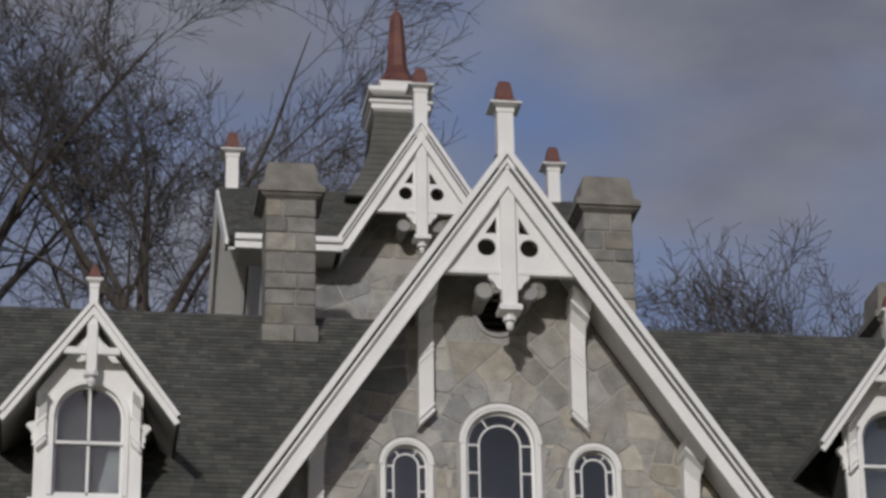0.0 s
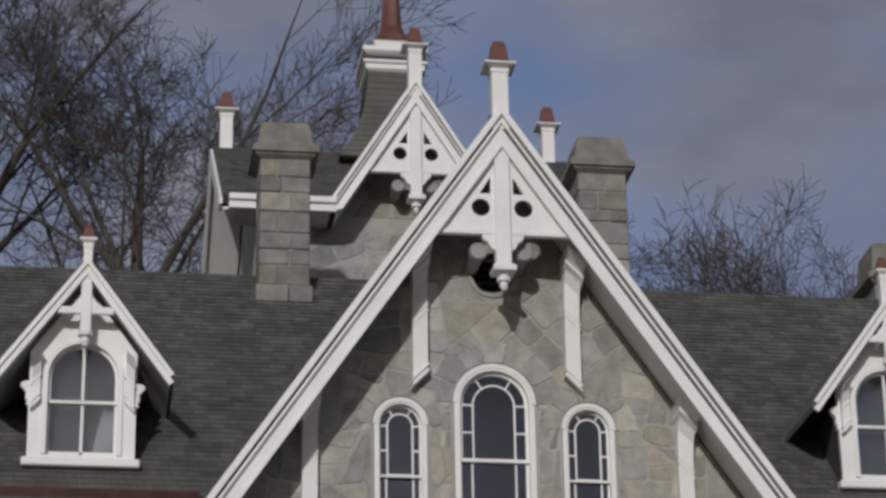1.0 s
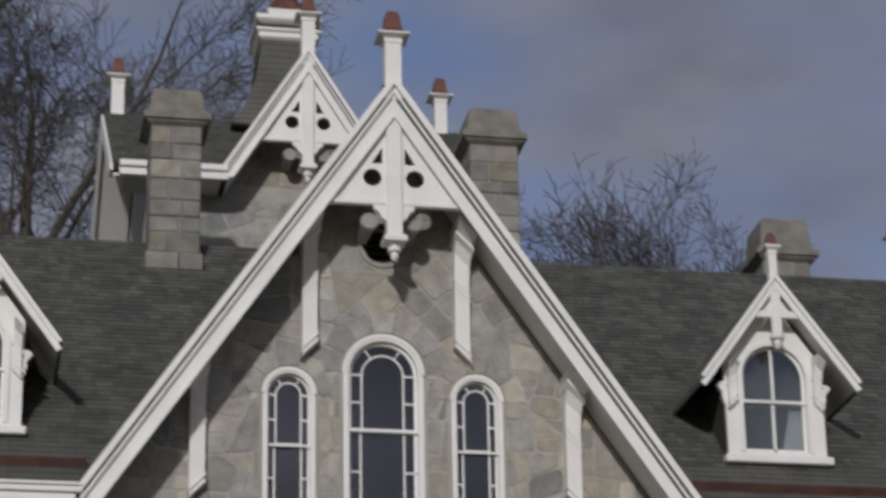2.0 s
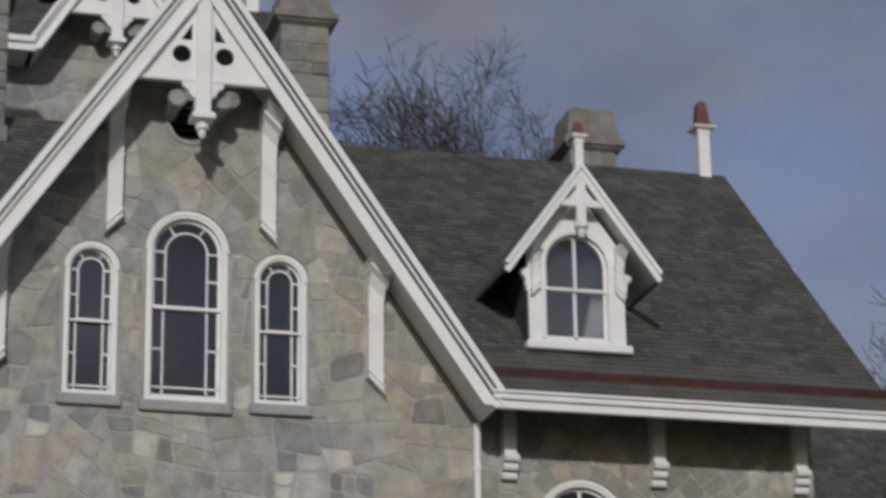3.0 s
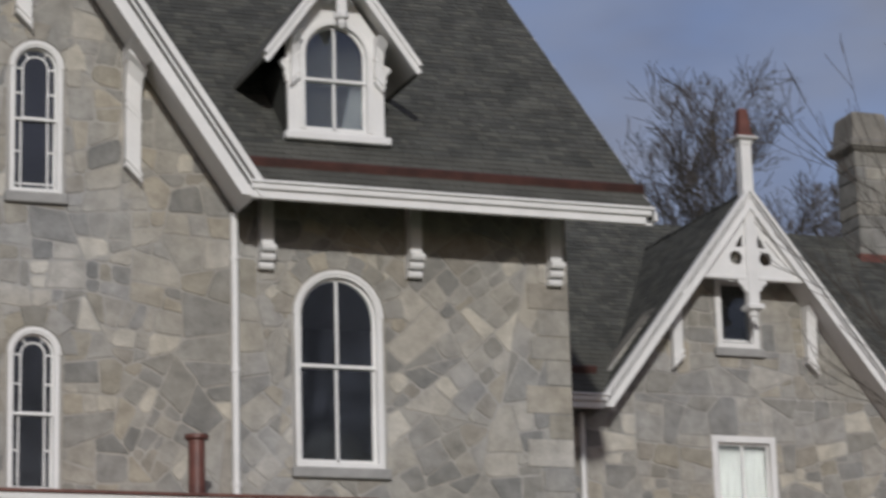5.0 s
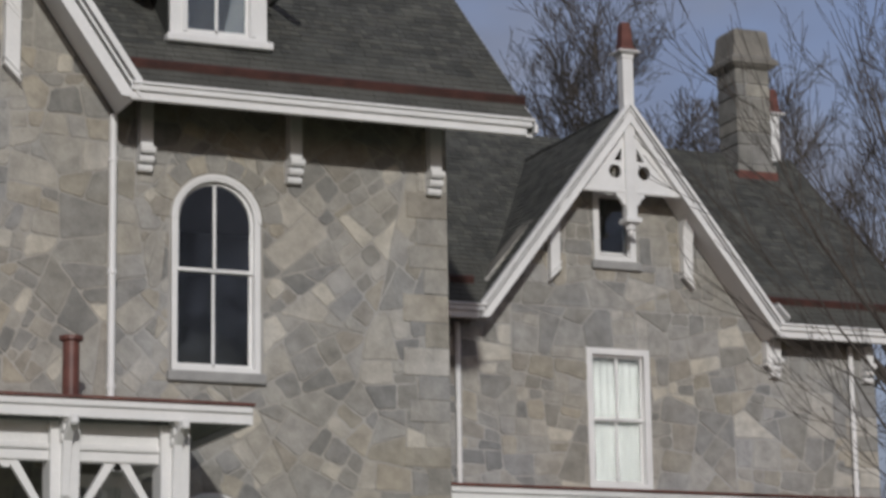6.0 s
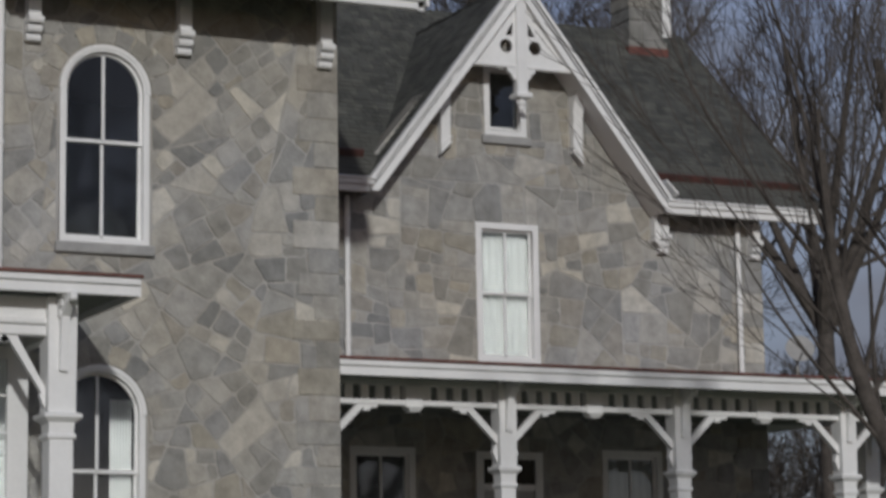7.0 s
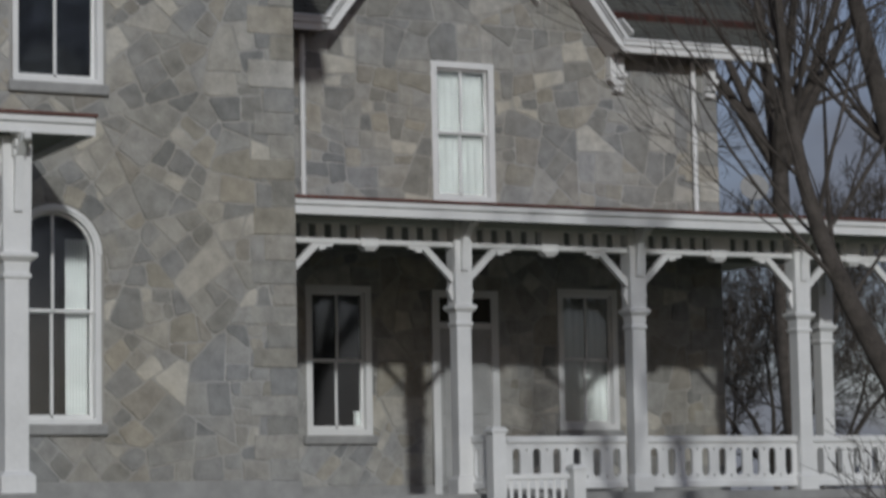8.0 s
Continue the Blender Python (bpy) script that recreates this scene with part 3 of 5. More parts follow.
# eaves
def eave(name, x0, x1, y, z, wall_y, gutter_y, gutter_z, label, ends):
    t = thing(name, label, "eave", "structure", at=(x0, y, z))
    inv = Matrix.Translation((-x0, -y, -z))

    def add(nm, bm, mat, note=""):
        bmesh.ops.transform(bm, matrix=inv, verts=bm.verts)
        part(nm, bm, mat, t, note)
    add("fascia", box(x0, x1 - 0.13, y - 0.02, y + 0.06, z - 0.21, z - 0.105, 0.008), WHITE)
    add("crown_mould", box(x0, x1 - 0.06, y - 0.07, y + 0.05, z - 0.10, z - 0.025, 0.012), WHITE)
    add("drip_mould", box(x0, x1 - 0.03, y - 0.10, y + 0.05, z - 0.02, z + 0.02, 0.008), WHITE)
    a, b = max(x0, ends[0]), min(x1, ends[1])
    add("soffit", prism([(a, y + 0.06, z - 0.19), (a, wall_y - 0.03, z - 0.19 + ends[2] * (wall_y - y - 0.09)), (a, wall_y - 0.03, z - 0.16 + ends[2] * (wall_y - y - 0.09)), (a, y + 0.06, z - 0.16)], (b - a, 0, 0)), TIMBER, "dark brown board soffit")
    add("gutter", prism([(x0, gutter_y, gutter_z - 0.03), (x0, gutter_y - 0.05, gutter_z + 0.10), (x0, gutter_y - 0.02, gutter_z + 0.135), (x0, gutter_y + 0.13, gutter_z + 0.12)], (x1 - x0, 0, 0)), AGED, "dull brown-red copper roof gutter")
    return t


gy = EAVE_Y + 0.33
eave("eave_right", XC + GW - 0.1, X1, EAVE_Y, EAVE_Z, MAIN_Y, gy, EAVE_Z + 0.33 * k, "white moulded eave with a copper gutter and dark soffit", (-3.16, 14.31, 0.85))
eave("eave_left", X0, XC - GW + 0.1, EAVE_Y, EAVE_Z, MAIN_Y, gy, EAVE_Z + 0.33 * k, "white moulded eave with a copper gutter and dark soffit", (-3.16, 14.31, 0.85))
eave("eave_wing_right", WING_X + WW - 0.1, 25.5, WING_EAVE, WE, WING_Y, WING_EAVE + 0.5, WE + 0.5 * wk, "white moulded eave of the wing with a copper gutter", (14.3, 24.5, 0.70))
eave("eave_wing_left", 14.33, WING_X - WW + 0.1, WING_EAVE, WE, WING_Y, WING_EAVE + 0.5, WE + 0.5 * wk, "white moulded eave of the wing with a copper gutter", (14.3, 24.5, 0.70))


def plain_eave(x0, x1, y, z, wall_y):
    t = thing("eave_rear", "white moulded eave of the rear block", "eave", "structure", at=(x0, y, z))
    inv = Matrix.Translation((-x0, -y, -z))
    for nm, bm, mat in (("fascia", box(x0, x1, y - 0.02, y + 0.06, z - 0.22, z - 0.10, 0.008), WHITE), ("crown_mould", box(x0, x1, y - 0.08, y + 0.05, z - 0.09, z + 0.02, 0.015), WHITE),
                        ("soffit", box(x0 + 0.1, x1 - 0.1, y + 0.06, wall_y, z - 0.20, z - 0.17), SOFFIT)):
        bmesh.ops.transform(bm, matrix=inv, verts=bm.verts)
        part(nm, bm, mat, t)


plain_eave(RX0 + 0.1, XC - RW + 0.08, REAR_EAVE, RE, REAR_Y)
plain_eave(XC + RW - 0.08, RX1 - 0.1, REAR_EAVE, RE, REAR_Y)
# raking boards on the rear block's side gables and the main roof's ends
for x, y0, z0, yr, zr, s in ((RX0, REAR_EAVE, RE, REAR_RIDGE, RR, -1), (RX1, REAR_EAVE, RE, REAR_RIDGE, RR, 1), (X1, EAVE_Y, EAVE_Z, RIDGE_Y, RIDGE_Z, 1), (X0, EAVE_Y, EAVE_Z, RIDGE_Y, RIDGE_Z, -1), (25.5, WING_EAVE, WE, 42.3, WR, 1)):
    t = thing("verge_trim", "white painted raking boards along the roof's end", "bargeboard", at=(x, yr, zr))
    for d in (-1, 1):
        m_ = (zr - z0) / (yr - y0)
        e_ = yr - y0 - 0.02
        q = [(0, 0, -0.06), (0, d * e_, -m_ * e_ - 0.06), (0, d * e_, -m_ * e_ - 0.16), (0, d * (e_ - 0.2), -m_ * (e_ - 0.2) - 0.36), (0, 0, -0.36)]
        part("bargeboard", prism([(0.005 * s, b, c) for _, b, c in q], (0.05 * s, 0, 0)), WHITE, t)
        deep = 0.58 if x < 9 else 0.84
        f_ = e_ - 0.05
        part("soffit", prism([(-0.002 * s, 0, -0.27), (-0.002 * s, d * f_, -m_ * f_ - 0.27), (-deep * s, d * f_, -m_ * f_ - 0.27), (-deep * s, 0, -0.27)], (0, 0, 0.02)), WHITE, t)


# ---- brackets ----
def profile_part(name, pts, x, w, mat, t):
    return part(name, prism([(x - w / 2, y, z) for y, z in pts], (w, 0, 0)), mat, t)


def gable_bracket(x, wall_y, z0, z1, label, w=0.20, s=1, shear=1.0):
    """A long wall bracket whose foot, bands and head all lean with the rake, curving out under it; s: the outer side."""
    t = thing("gable_bracket", label, "bracket", group="gable brackets", at=(x, wall_y, z0))
    h = z1 - z0

    def leaning(name, pts, wide):
        bm = prism([(-wide / 2, y, z) for y, z in pts], (wide, 0, 0))
        for v in bm.verts:
            v.co.z -= s * shear * v.co.x
        return part(name, bm, WHITE, t)

    leaning("body", [(0, 0.0), (-0.15, 0.0), (-0.17, h * 0.66), (-0.21, h * 0.80), (-0.34, h * 0.92), (-0.60, h), (0, h)], w)
    for z in (0.0, 0.085):
        leaning("foot_band", [(0, z), (-0.175, z), (-0.19, z + 0.02), (-0.175, z + 0.04), (0, z + 0.04)], w + 0.03)
    for z in (h * 0.52, h * 0.52 + 0.08):
        leaning("groove_band", [(0, z), (-0.18, z), (-0.18, z + 0.022), (0, z + 0.022)], w + 0.018)
    for a, b, z in ((0.30, 0.42, h * 0.89), (0.50, 0.64, h * 0.965)):
        leaning("head_mould", [(0, z), (-a, z), (-b, z + 0.05), (-b, z + 0.09), (0, z + 0.09)], w + 0.04)
    return t


BR = "long white painted bracket under the gable's rake"
for s in (-1, 1):
    gable_bracket(XC + 0.03 + s * 1.02, GABLE_Y, 13.10, 14.75, BR, s=s)
    gable_bracket(XC + 0.03 + s * 2.47, GABLE_Y, 11.13, 12.72, BR, s=s)
    gable_bracket(WING_X + 0.02 + s * 1.22, WING_Y, 10.24, 11.35, BR + " of the wing", 0.17, s)
gable_bracket(WING_X + 2.75, WING_Y, 8.85, 9.75, BR + " of the wing", 0.17)


def eave_bracket(x, wall_y, z0, z1, out, label, w=0.17):
    t = thing("eave_bracket", label, "bracket", group="eave brackets", at=(x, wall_y, z0))
    h = z1 - z0
    profile_part("arm", [(0, 0.30), (-0.20, 0.30), (-0.21, h * 0.86), (-0.22, h), (0, h)], 0, w, WHITE, t)
    for i, d in enumerate((0.12, 0.19, 0.26)):
        profile_part("step", [(0, 0.11 * i), (-d, 0.11 * i), (-d - 0.02, 0.03 + 0.11 * i), (-d - 0.02, 0.075 + 0.11 * i), (-d + 0.03, 0.095 + 0.11 * i), (0, 0.105 + 0.11 * i)], 0, w + 0.03, WHITE, t)
    return t


for x in (9.94, 12.03, 14.08, 1.21, -0.88, -2.93):
    eave_bracket(x, MAIN_Y, 10.04, 11.25, 0.85, "stepped white bracket under the main eave")
for x in (22.5, 24.3):
    eave_bracket(x, WING_Y, 8.75, 9.36, 0.5, "stepped white bracket under the wing's eave", 0.14)


# ---- rainwater pipes ----
def downpipe(x, y, z0, z1, label, r=0.05):
    t = thing("downpipe", label, "downpipe", at=(x, y, z0))
    part("pipe", lathe([(r, 0), (r, z1 - z0)], 10), WHITE, t)
    for i in range(3):
        z = (z1 - z0) * (0.15 + 0.35 * i)
        part("clip", lathe([(r + 0.012, z), (r + 0.012, z + 0.06)], 10), WHITE, t)
    return t


downpipe(9.45, GABLE_Y - 0.08, 6.45, 10.72, "white round rainwater pipe in the corner of the walls")
downpipe(16.72, WING_Y - 0.1, 6.6, 9.36, "white round rainwater pipe on the wing wall", 0.045)
downpipe(23.98, WING_Y - 0.1, 6.6, 9.36, "white round rainwater pipe on the wing wall", 0.045)


# ---- chimneys ----
def chimney(x, y, w, z0, z1, z2, label, flash=False):
    """A shaft of dressed granite blocks with a moulded, hipped cap stone."""
    t = thing("chimney", label, "chimney", group="stone chimneys", at=(x, y, z0))
    part("shaft", box(-w / 2 + 0.03, w / 2 - 0.03, -w / 2 + 0.03, w / 2 - 0.03, -0.6, z1 - z0), MORTAR, t)
    rng = random.Random(int(x * 100))
    n = max(3, round((z1 - z0) / 0.30))
    h = (z1 - z0) / n
    beds = [i * h + (rng.uniform(-0.07, 0.07) if 0 < i < n else 0) for i in range(-3, n + 1)]
    for i in range(-3, n):
        cut = rng.uniform(-0.2, 0.2) * w
        grow = 0.045 if i < 1 else 0.0
        for sx in (-1, 1):
            a, b = (-w / 2 - grow, cut - 0.008) if sx < 0 else (cut + 0.008, w / 2 + grow)
            j = rng.uniform(-0.012, 0.012)
            part("stone_block", box(a, b, -w / 2 - grow + j, w / 2 + grow, beds[i + 3] + 0.008, beds[i + 4] - 0.008, 0.015), CHIMNEY_STONE, t)
    c = z1 - z0
    part("cap_mould", lathe([(w / 2 - 0.01, c - 0.02), (w / 2 + 0.07, c + 0.03), (w / 2 + 0.10, c + 0.07)], square=True), CAP, t)
    part("cap_stone", lathe([(w / 2 + 0.13, c + 0.07), (w / 2 + 0.13, c + 0.16), (w / 2 + 0.04, c + 0.24), (w / 2 - 0.01, z2 - z0 - 0.05), (w / 2 - 0.05, z2 - z0)], square=True), CAP, t, "weathered grey hipped cap stone")
    if flash:
        part("flashing", lathe([(w / 2 + 0.06, -0.3), (w / 2 + 0.06, 0.16)], square=True), COPPER, t, "brown-red copper flashing")
    return t


CH = "square grey granite block chimney with a hipped cap"
chimney(3.17, 37.33, 0.76, 15.80, 18.16, 18.78, CH)
chimney(8.08, 37.33, 0.76, 15.80, 18.16, 18.78, CH)
chimney(13.38, 39.35, 0.80, 14.9, 17.28, 18.03, CH)
chimney(24.38, 42.0, 0.72, 13.1, 15.25, 16.02, CH + " and copper flashing", True)

# ---- cupola spire on the rear block ----
spire = thing("spire", "small shingled spire with white cornices and a copper steeple", "spire", at=(XC, REAR_RIDGE, 20.0))
body = part("base", lathe([(1.03, 0.4), (0.74, 0.95), (0.56, 1.5), (0.47, 2.1), (0.45, 2.4)], square=True), ROOFBED, spire, "dark shingled flared base")
for i in range(15):
    z = 0.42 + 0.13 * i
    r = float(np.interp(z, (0.4, 0.95, 1.5, 2.1, 2.62), (1.05, 0.76, 0.58, 0.49, 0.46)))
    r2 = float(np.interp(z + 0.14, (0.4, 0.95, 1.5, 2.1, 2.62), (1.05, 0.76, 0.58, 0.49, 0.46)))
    part("shingle_course", lathe([(r, z), (r + 0.012, z + 0.004), (r2 + 0.002, z + 0.14)], square=True), SHINGLE, body)
part("cornice", lathe([(0.48, 2.34), (0.53, 2.38), (0.53, 2.46), (0.58, 2.49), (0.58, 2.54)], square=True), WHITE, spire)
part("roof_skirt", lathe([(0.60, 2.54), (0.50, 2.64), (0.48, 2.64)], square=True), ROOFBED, spire)
part("upper_cornice", lathe([(0.48, 2.64), (0.54, 2.68), (0.58, 2.72), (0.58, 2.80), (0.3, 2.83)], square=True), WHITE, spire)
part("neck", lathe([(0.31, 2.82), (0.31, 2.90), (0.37, 3.02)], square=True), WHITE, spire)
part("steeple", lathe([(0.41, 3.02), (0.38, 3.14), (0.27, 3.26), (0.20, 3.44), (0.125, 4.46), (0.09, 4.56), (0.02, 4.63)], 8), COPPER, spire, "brown-red copper steeple")
part("needle", lathe([(0.018, 4.6), (0.008, 5.2)], 6), COPPER, spire)


# ---- dormers ----
def dormer(xc, ap, hf):
    """ap: the height of its roof ridge; hf: half the width of its roof."""
    y, z0, yb = 32.70, 11.86, 32.37
    t = thing("dormer", "white painted dormer with a round-headed sash window and cross ornament", "dormer", group="roof dormers", at=(xc, y, z0))
    inv = Matrix.Translation((-xc, -y, -z0))

    def add(name, me, mat=WHITE, note="", parent=None):
        if not isinstance(me, bpy.types.Mesh):
            me = mesh(name, me, mat)
        me.transform(inv)
        return part(name, me, None, parent or t, note)

    hole = arch(xc, z0 + 0.13, 13.50, 0.90, 14)
    face = [(xc - 0.68, z0), (xc + 0.68, z0), (xc + 0.68, ap - 0.24 - 0.68 * 1.36), (xc, ap - 0.24), (xc - 0.68, ap - 0.24 - 0.68 * 1.36)]
    add("front_board", plate(face, [hole], y, 0.10, WHITE, 0.006))
    add("arch_mould", plate(arch_band(xc, 13.05, 0.45, 0.51), [], y - 0.035, 0.034, WHITE, 0.006))
    for s in (-1, 1):
        add("window_casing", box(xc + s * 0.48 - 0.035, xc + s * 0.48 + 0.035, y - 0.03, y - 0.002, z0 + 0.13, 13.05, 0.006))
    add("sill", box(xc - 0.75, xc + 0.75, y - 0.10, y + 0.05, z0 - 0.04, z0 + 0.07, 0.015))
    zm = 12.72
    up = add("upper_sash", plate(arch(xc, zm - 0.02, 13.50, 0.90, 14), [arch(xc, zm + 0.02, 13.46, 0.82, 14)], y + 0.05, 0.04, WHITE))
    low = add("lower_sash", plate(arch(xc, z0 + 0.13, zm + 0.02, 0.90, 0), [arch(xc, z0 + 0.20, zm - 0.02, 0.82, 0)], y + 0.092, 0.04, WHITE))
    add("glazing_bar", box(xc - 0.018, xc + 0.018, y + 0.05, y + 0.085, zm, 13.48), parent=up)
    add("glazing_bar", box(xc - 0.018, xc + 0.018, y + 0.092, y + 0.13, z0 + 0.15, zm), parent=low)
    glazed(add("pane", plate(arch(xc, zm, 13.48, 0.86, 14), [], y + 0.067, 0.006, GLASS), parent=up))
    glazed(add("pane", plate(arch(xc, z0 + 0.15, zm, 0.86, 0), [], y + 0.11, 0.006, GLASS), parent=low))
    add("curtain", plate([(xc + 0.12, z0 + 0.16), (xc + 0.43, z0 + 0.16), (xc + 0.43, zm), (xc + 0.28, zm)], [], y + 0.2, 0.01, GREY_DRAPE), note="dark grey cloth behind the glass")
    # added near-black sheet: stands for the dark inside and hides the roof slope
    add("lining", box(xc - 0.62, xc + 0.62, y + 0.30, y + 0.33, z0 + 0.02, 13.6), UNLIT_ROOM, "near-black sheet added behind the panes as the unlit room")
    # cheeks and roof
    rk = k
    for s in (-1, 1):
        yr = EAVE_Y + (13.0 - EAVE_Z) / rk
        add("cheek", prism([(xc + s * 0.68, y + 0.1, z0 - 0.2), (xc + s * 0.68, yr + 0.1, 13.0), (xc + s * 0.68, y + 0.1, 13.0)], (-s * 0.06, 0, 0)), ROOFBED)
        st = 1.36
        ft = ap - hf * st
        y1, y2 = EAVE_Y + (ap - EAVE_Z) / rk + 0.1, EAVE_Y + (ft - EAVE_Z) / rk + 0.1
        add("roof_slope", prism([(xc, yb + 0.03, ap), (xc + s * hf, yb + 0.03, ft), (xc + s * hf, y2, ft), (xc, y1, ap)], (0, 0, -0.09)), SHINGLE)
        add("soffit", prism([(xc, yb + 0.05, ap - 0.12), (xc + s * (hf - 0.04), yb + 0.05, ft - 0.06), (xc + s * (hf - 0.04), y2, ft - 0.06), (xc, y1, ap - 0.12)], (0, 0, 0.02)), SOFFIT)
        for nm, a, b, f0, f1 in (("crown_mould", -0.02, 0.07, -0.05, 0.06), ("bargeboard", 0.075, 0.20, -0.015, 0.04)):
            pts = [(xc, yb + f0, ap - a), (xc + s * hf, yb + f0, ft - a), (xc + s * (hf - (b - a) * 0.5), yb + f0, ft - a - (b - a) * 0.35), (xc, yb + f0, ap - b)]
            add(nm, prism(pts, (0, f1 - f0, 0)))
        # side bracket leaning with the rake
        def leaning(name, pts, wide):
            bm = prism([(-wide / 2, b, c) for b, c in pts], (wide, 0, 0))
            for v in bm.verts:
                v.co.z -= s * 1.0 * v.co.x
            bmesh.ops.translate(bm, verts=bm.verts, vec=(xc + s * 0.60, 0, 0))
            add(name, bm)
        leaning("side_bracket", [(y, 12.62), (y - 0.07, 12.62), (y - 0.08, 13.0), (y - 0.14, 13.16), (yb + 0.02, 13.26), (y, 13.30)], 0.11)
        for zz in (12.64, 12.71, 12.96):
            leaning("bracket_band", [(y, zz), (y - 0.095, zz), (y - 0.095, zz + 0.028), (y, zz + 0.028)], 0.13)
        add("scroll", plate([(xc + s * (0.68 + a), 12.60 + b) for a, b in ((0, 0.05), (0.04, 0.06), (0.02, 0.11), (0.05, 0.14), (0.04, 0.22), (0.08, 0.27), (0.12, 0.32), (0.09, 0.36), (0, 0.38))], [], y + 0.0, 0.09, WHITE))
    # cross ornament
    add("king_post", box(xc - 0.07, xc + 0.07, yb, yb + 0.08, 13.56, 14.22, 0.01))
    add("cross_bar", box(xc - 0.36, xc + 0.36, yb + 0.015, yb + 0.07, 13.80, 13.90, 0.01))
    for s in (-1, 1):
        add("cross_bar", prism([(xc + s * 0.07, yb + 0.02, 13.90), (xc + s * 0.18, yb + 0.02, 13.90), (xc + s * 0.07, yb + 0.02, 14.05)], (0, 0.045, 0)))
    add("pendant", lathe([(0.03, 13.36), (0.06, 13.42), (0.05, 13.47), (0.10, 13.50), (0.10, 13.56)], 8, (xc, yb + 0.04)))
    return t


for xd, ridge, reach in ((10.93, 14.42, 1.12), (2 * XC - 10.93, 14.54, 1.15)):
    dormer(xd, ridge, reach)
    finial(xd, 32.45, 14.38, 15.06, 0.115, "small white finial with a copper cap on a dormer")


# ---- verandah of the side wing ----
FLOOR_Z, DECK_Z, POST_Y, FASCIA_Y = 2.05, 2.025, 34.0, 33.25


def edge_roof(name, x0, x1, y0, y1, z0, z1, label):
    """A shallow lean-to roof with a moulded fascia and a copper edge."""
    t = thing(name, label, "roof", "structure", at=(x0, y0, z0))
    inv = Matrix.Translation((-x0, -y0, -z0))

    def add(nm, bm, mat, note=""):
        bmesh.ops.transform(bm, matrix=inv, verts=bm.verts)
        part(nm, bm, mat, t, note)
    add("deck", prism([(x0, y0 + 0.02, z0), (x0, y1, z1), (x0, y1, z1 - 0.08), (x0, y0 + 0.02, z0 - 0.10)], (x1 - x0, 0, 0)), COPPER, "brown-red metal roofing")
    add("copper_edge", box(x0 - 0.04, x1 + 0.05, y0 - 0.10, y0 + 0.02, z0 - 0.005, z0 + 0.035, 0.006), COPPER)
    add("crown_mould", box(x0 - 0.02, x1 + 0.03, y0 - 0.07, y0 + 0.02, z0 - 0.09, z0 - 0.008, 0.012), WHITE)
    add("fascia", box(x0, x1, y0 - 0.03, y0 + 0.02, z0 - 0.22, z0 - 0.095, 0.008), WHITE)
    add("ceiling_board", box(x0 + 0.02, x1 - 0.02, y0 + 0.025, y1, z0 - 0.14, z0 - 0.11), CEILING)
    for s, x in ((-1, x0), (1, x1)):
        add("end_board", prism([(x, y0 - 0.02, z0 - 0.22), (x, y1, z0 - 0.22), (x, y1, z1), (x, y0 - 0.02, z0)], (0.04 * s, 0, 0)), WHITE)
    return t


edge_roof("verandah_roof", 14.36, 25.3, FASCIA_Y, WING_Y, 6.089, 6.70, "low verandah roof with a white moulded fascia and copper edge")
tagged(part("verandah_floor", box(14.36, 25.45, 33.80, WING_Y, 1.88, DECK_Z), SILL), "grey painted verandah floor boards", "floor", kind="structure")
tagged(part("verandah_base", box(14.36, 25.36, 33.92, 34.07, 0.9, 1.88), MORTAR), "low stone base of the verandah", "wall", kind="structure")
tagged(part("verandah_floor_side", box(24.55, 25.45, WING_Y, 44.0, 1.88, DECK_Z), SILL), "grey painted verandah floor boards", "floor", kind="structure")
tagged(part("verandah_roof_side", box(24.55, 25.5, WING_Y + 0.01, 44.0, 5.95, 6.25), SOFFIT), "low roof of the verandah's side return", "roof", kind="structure")


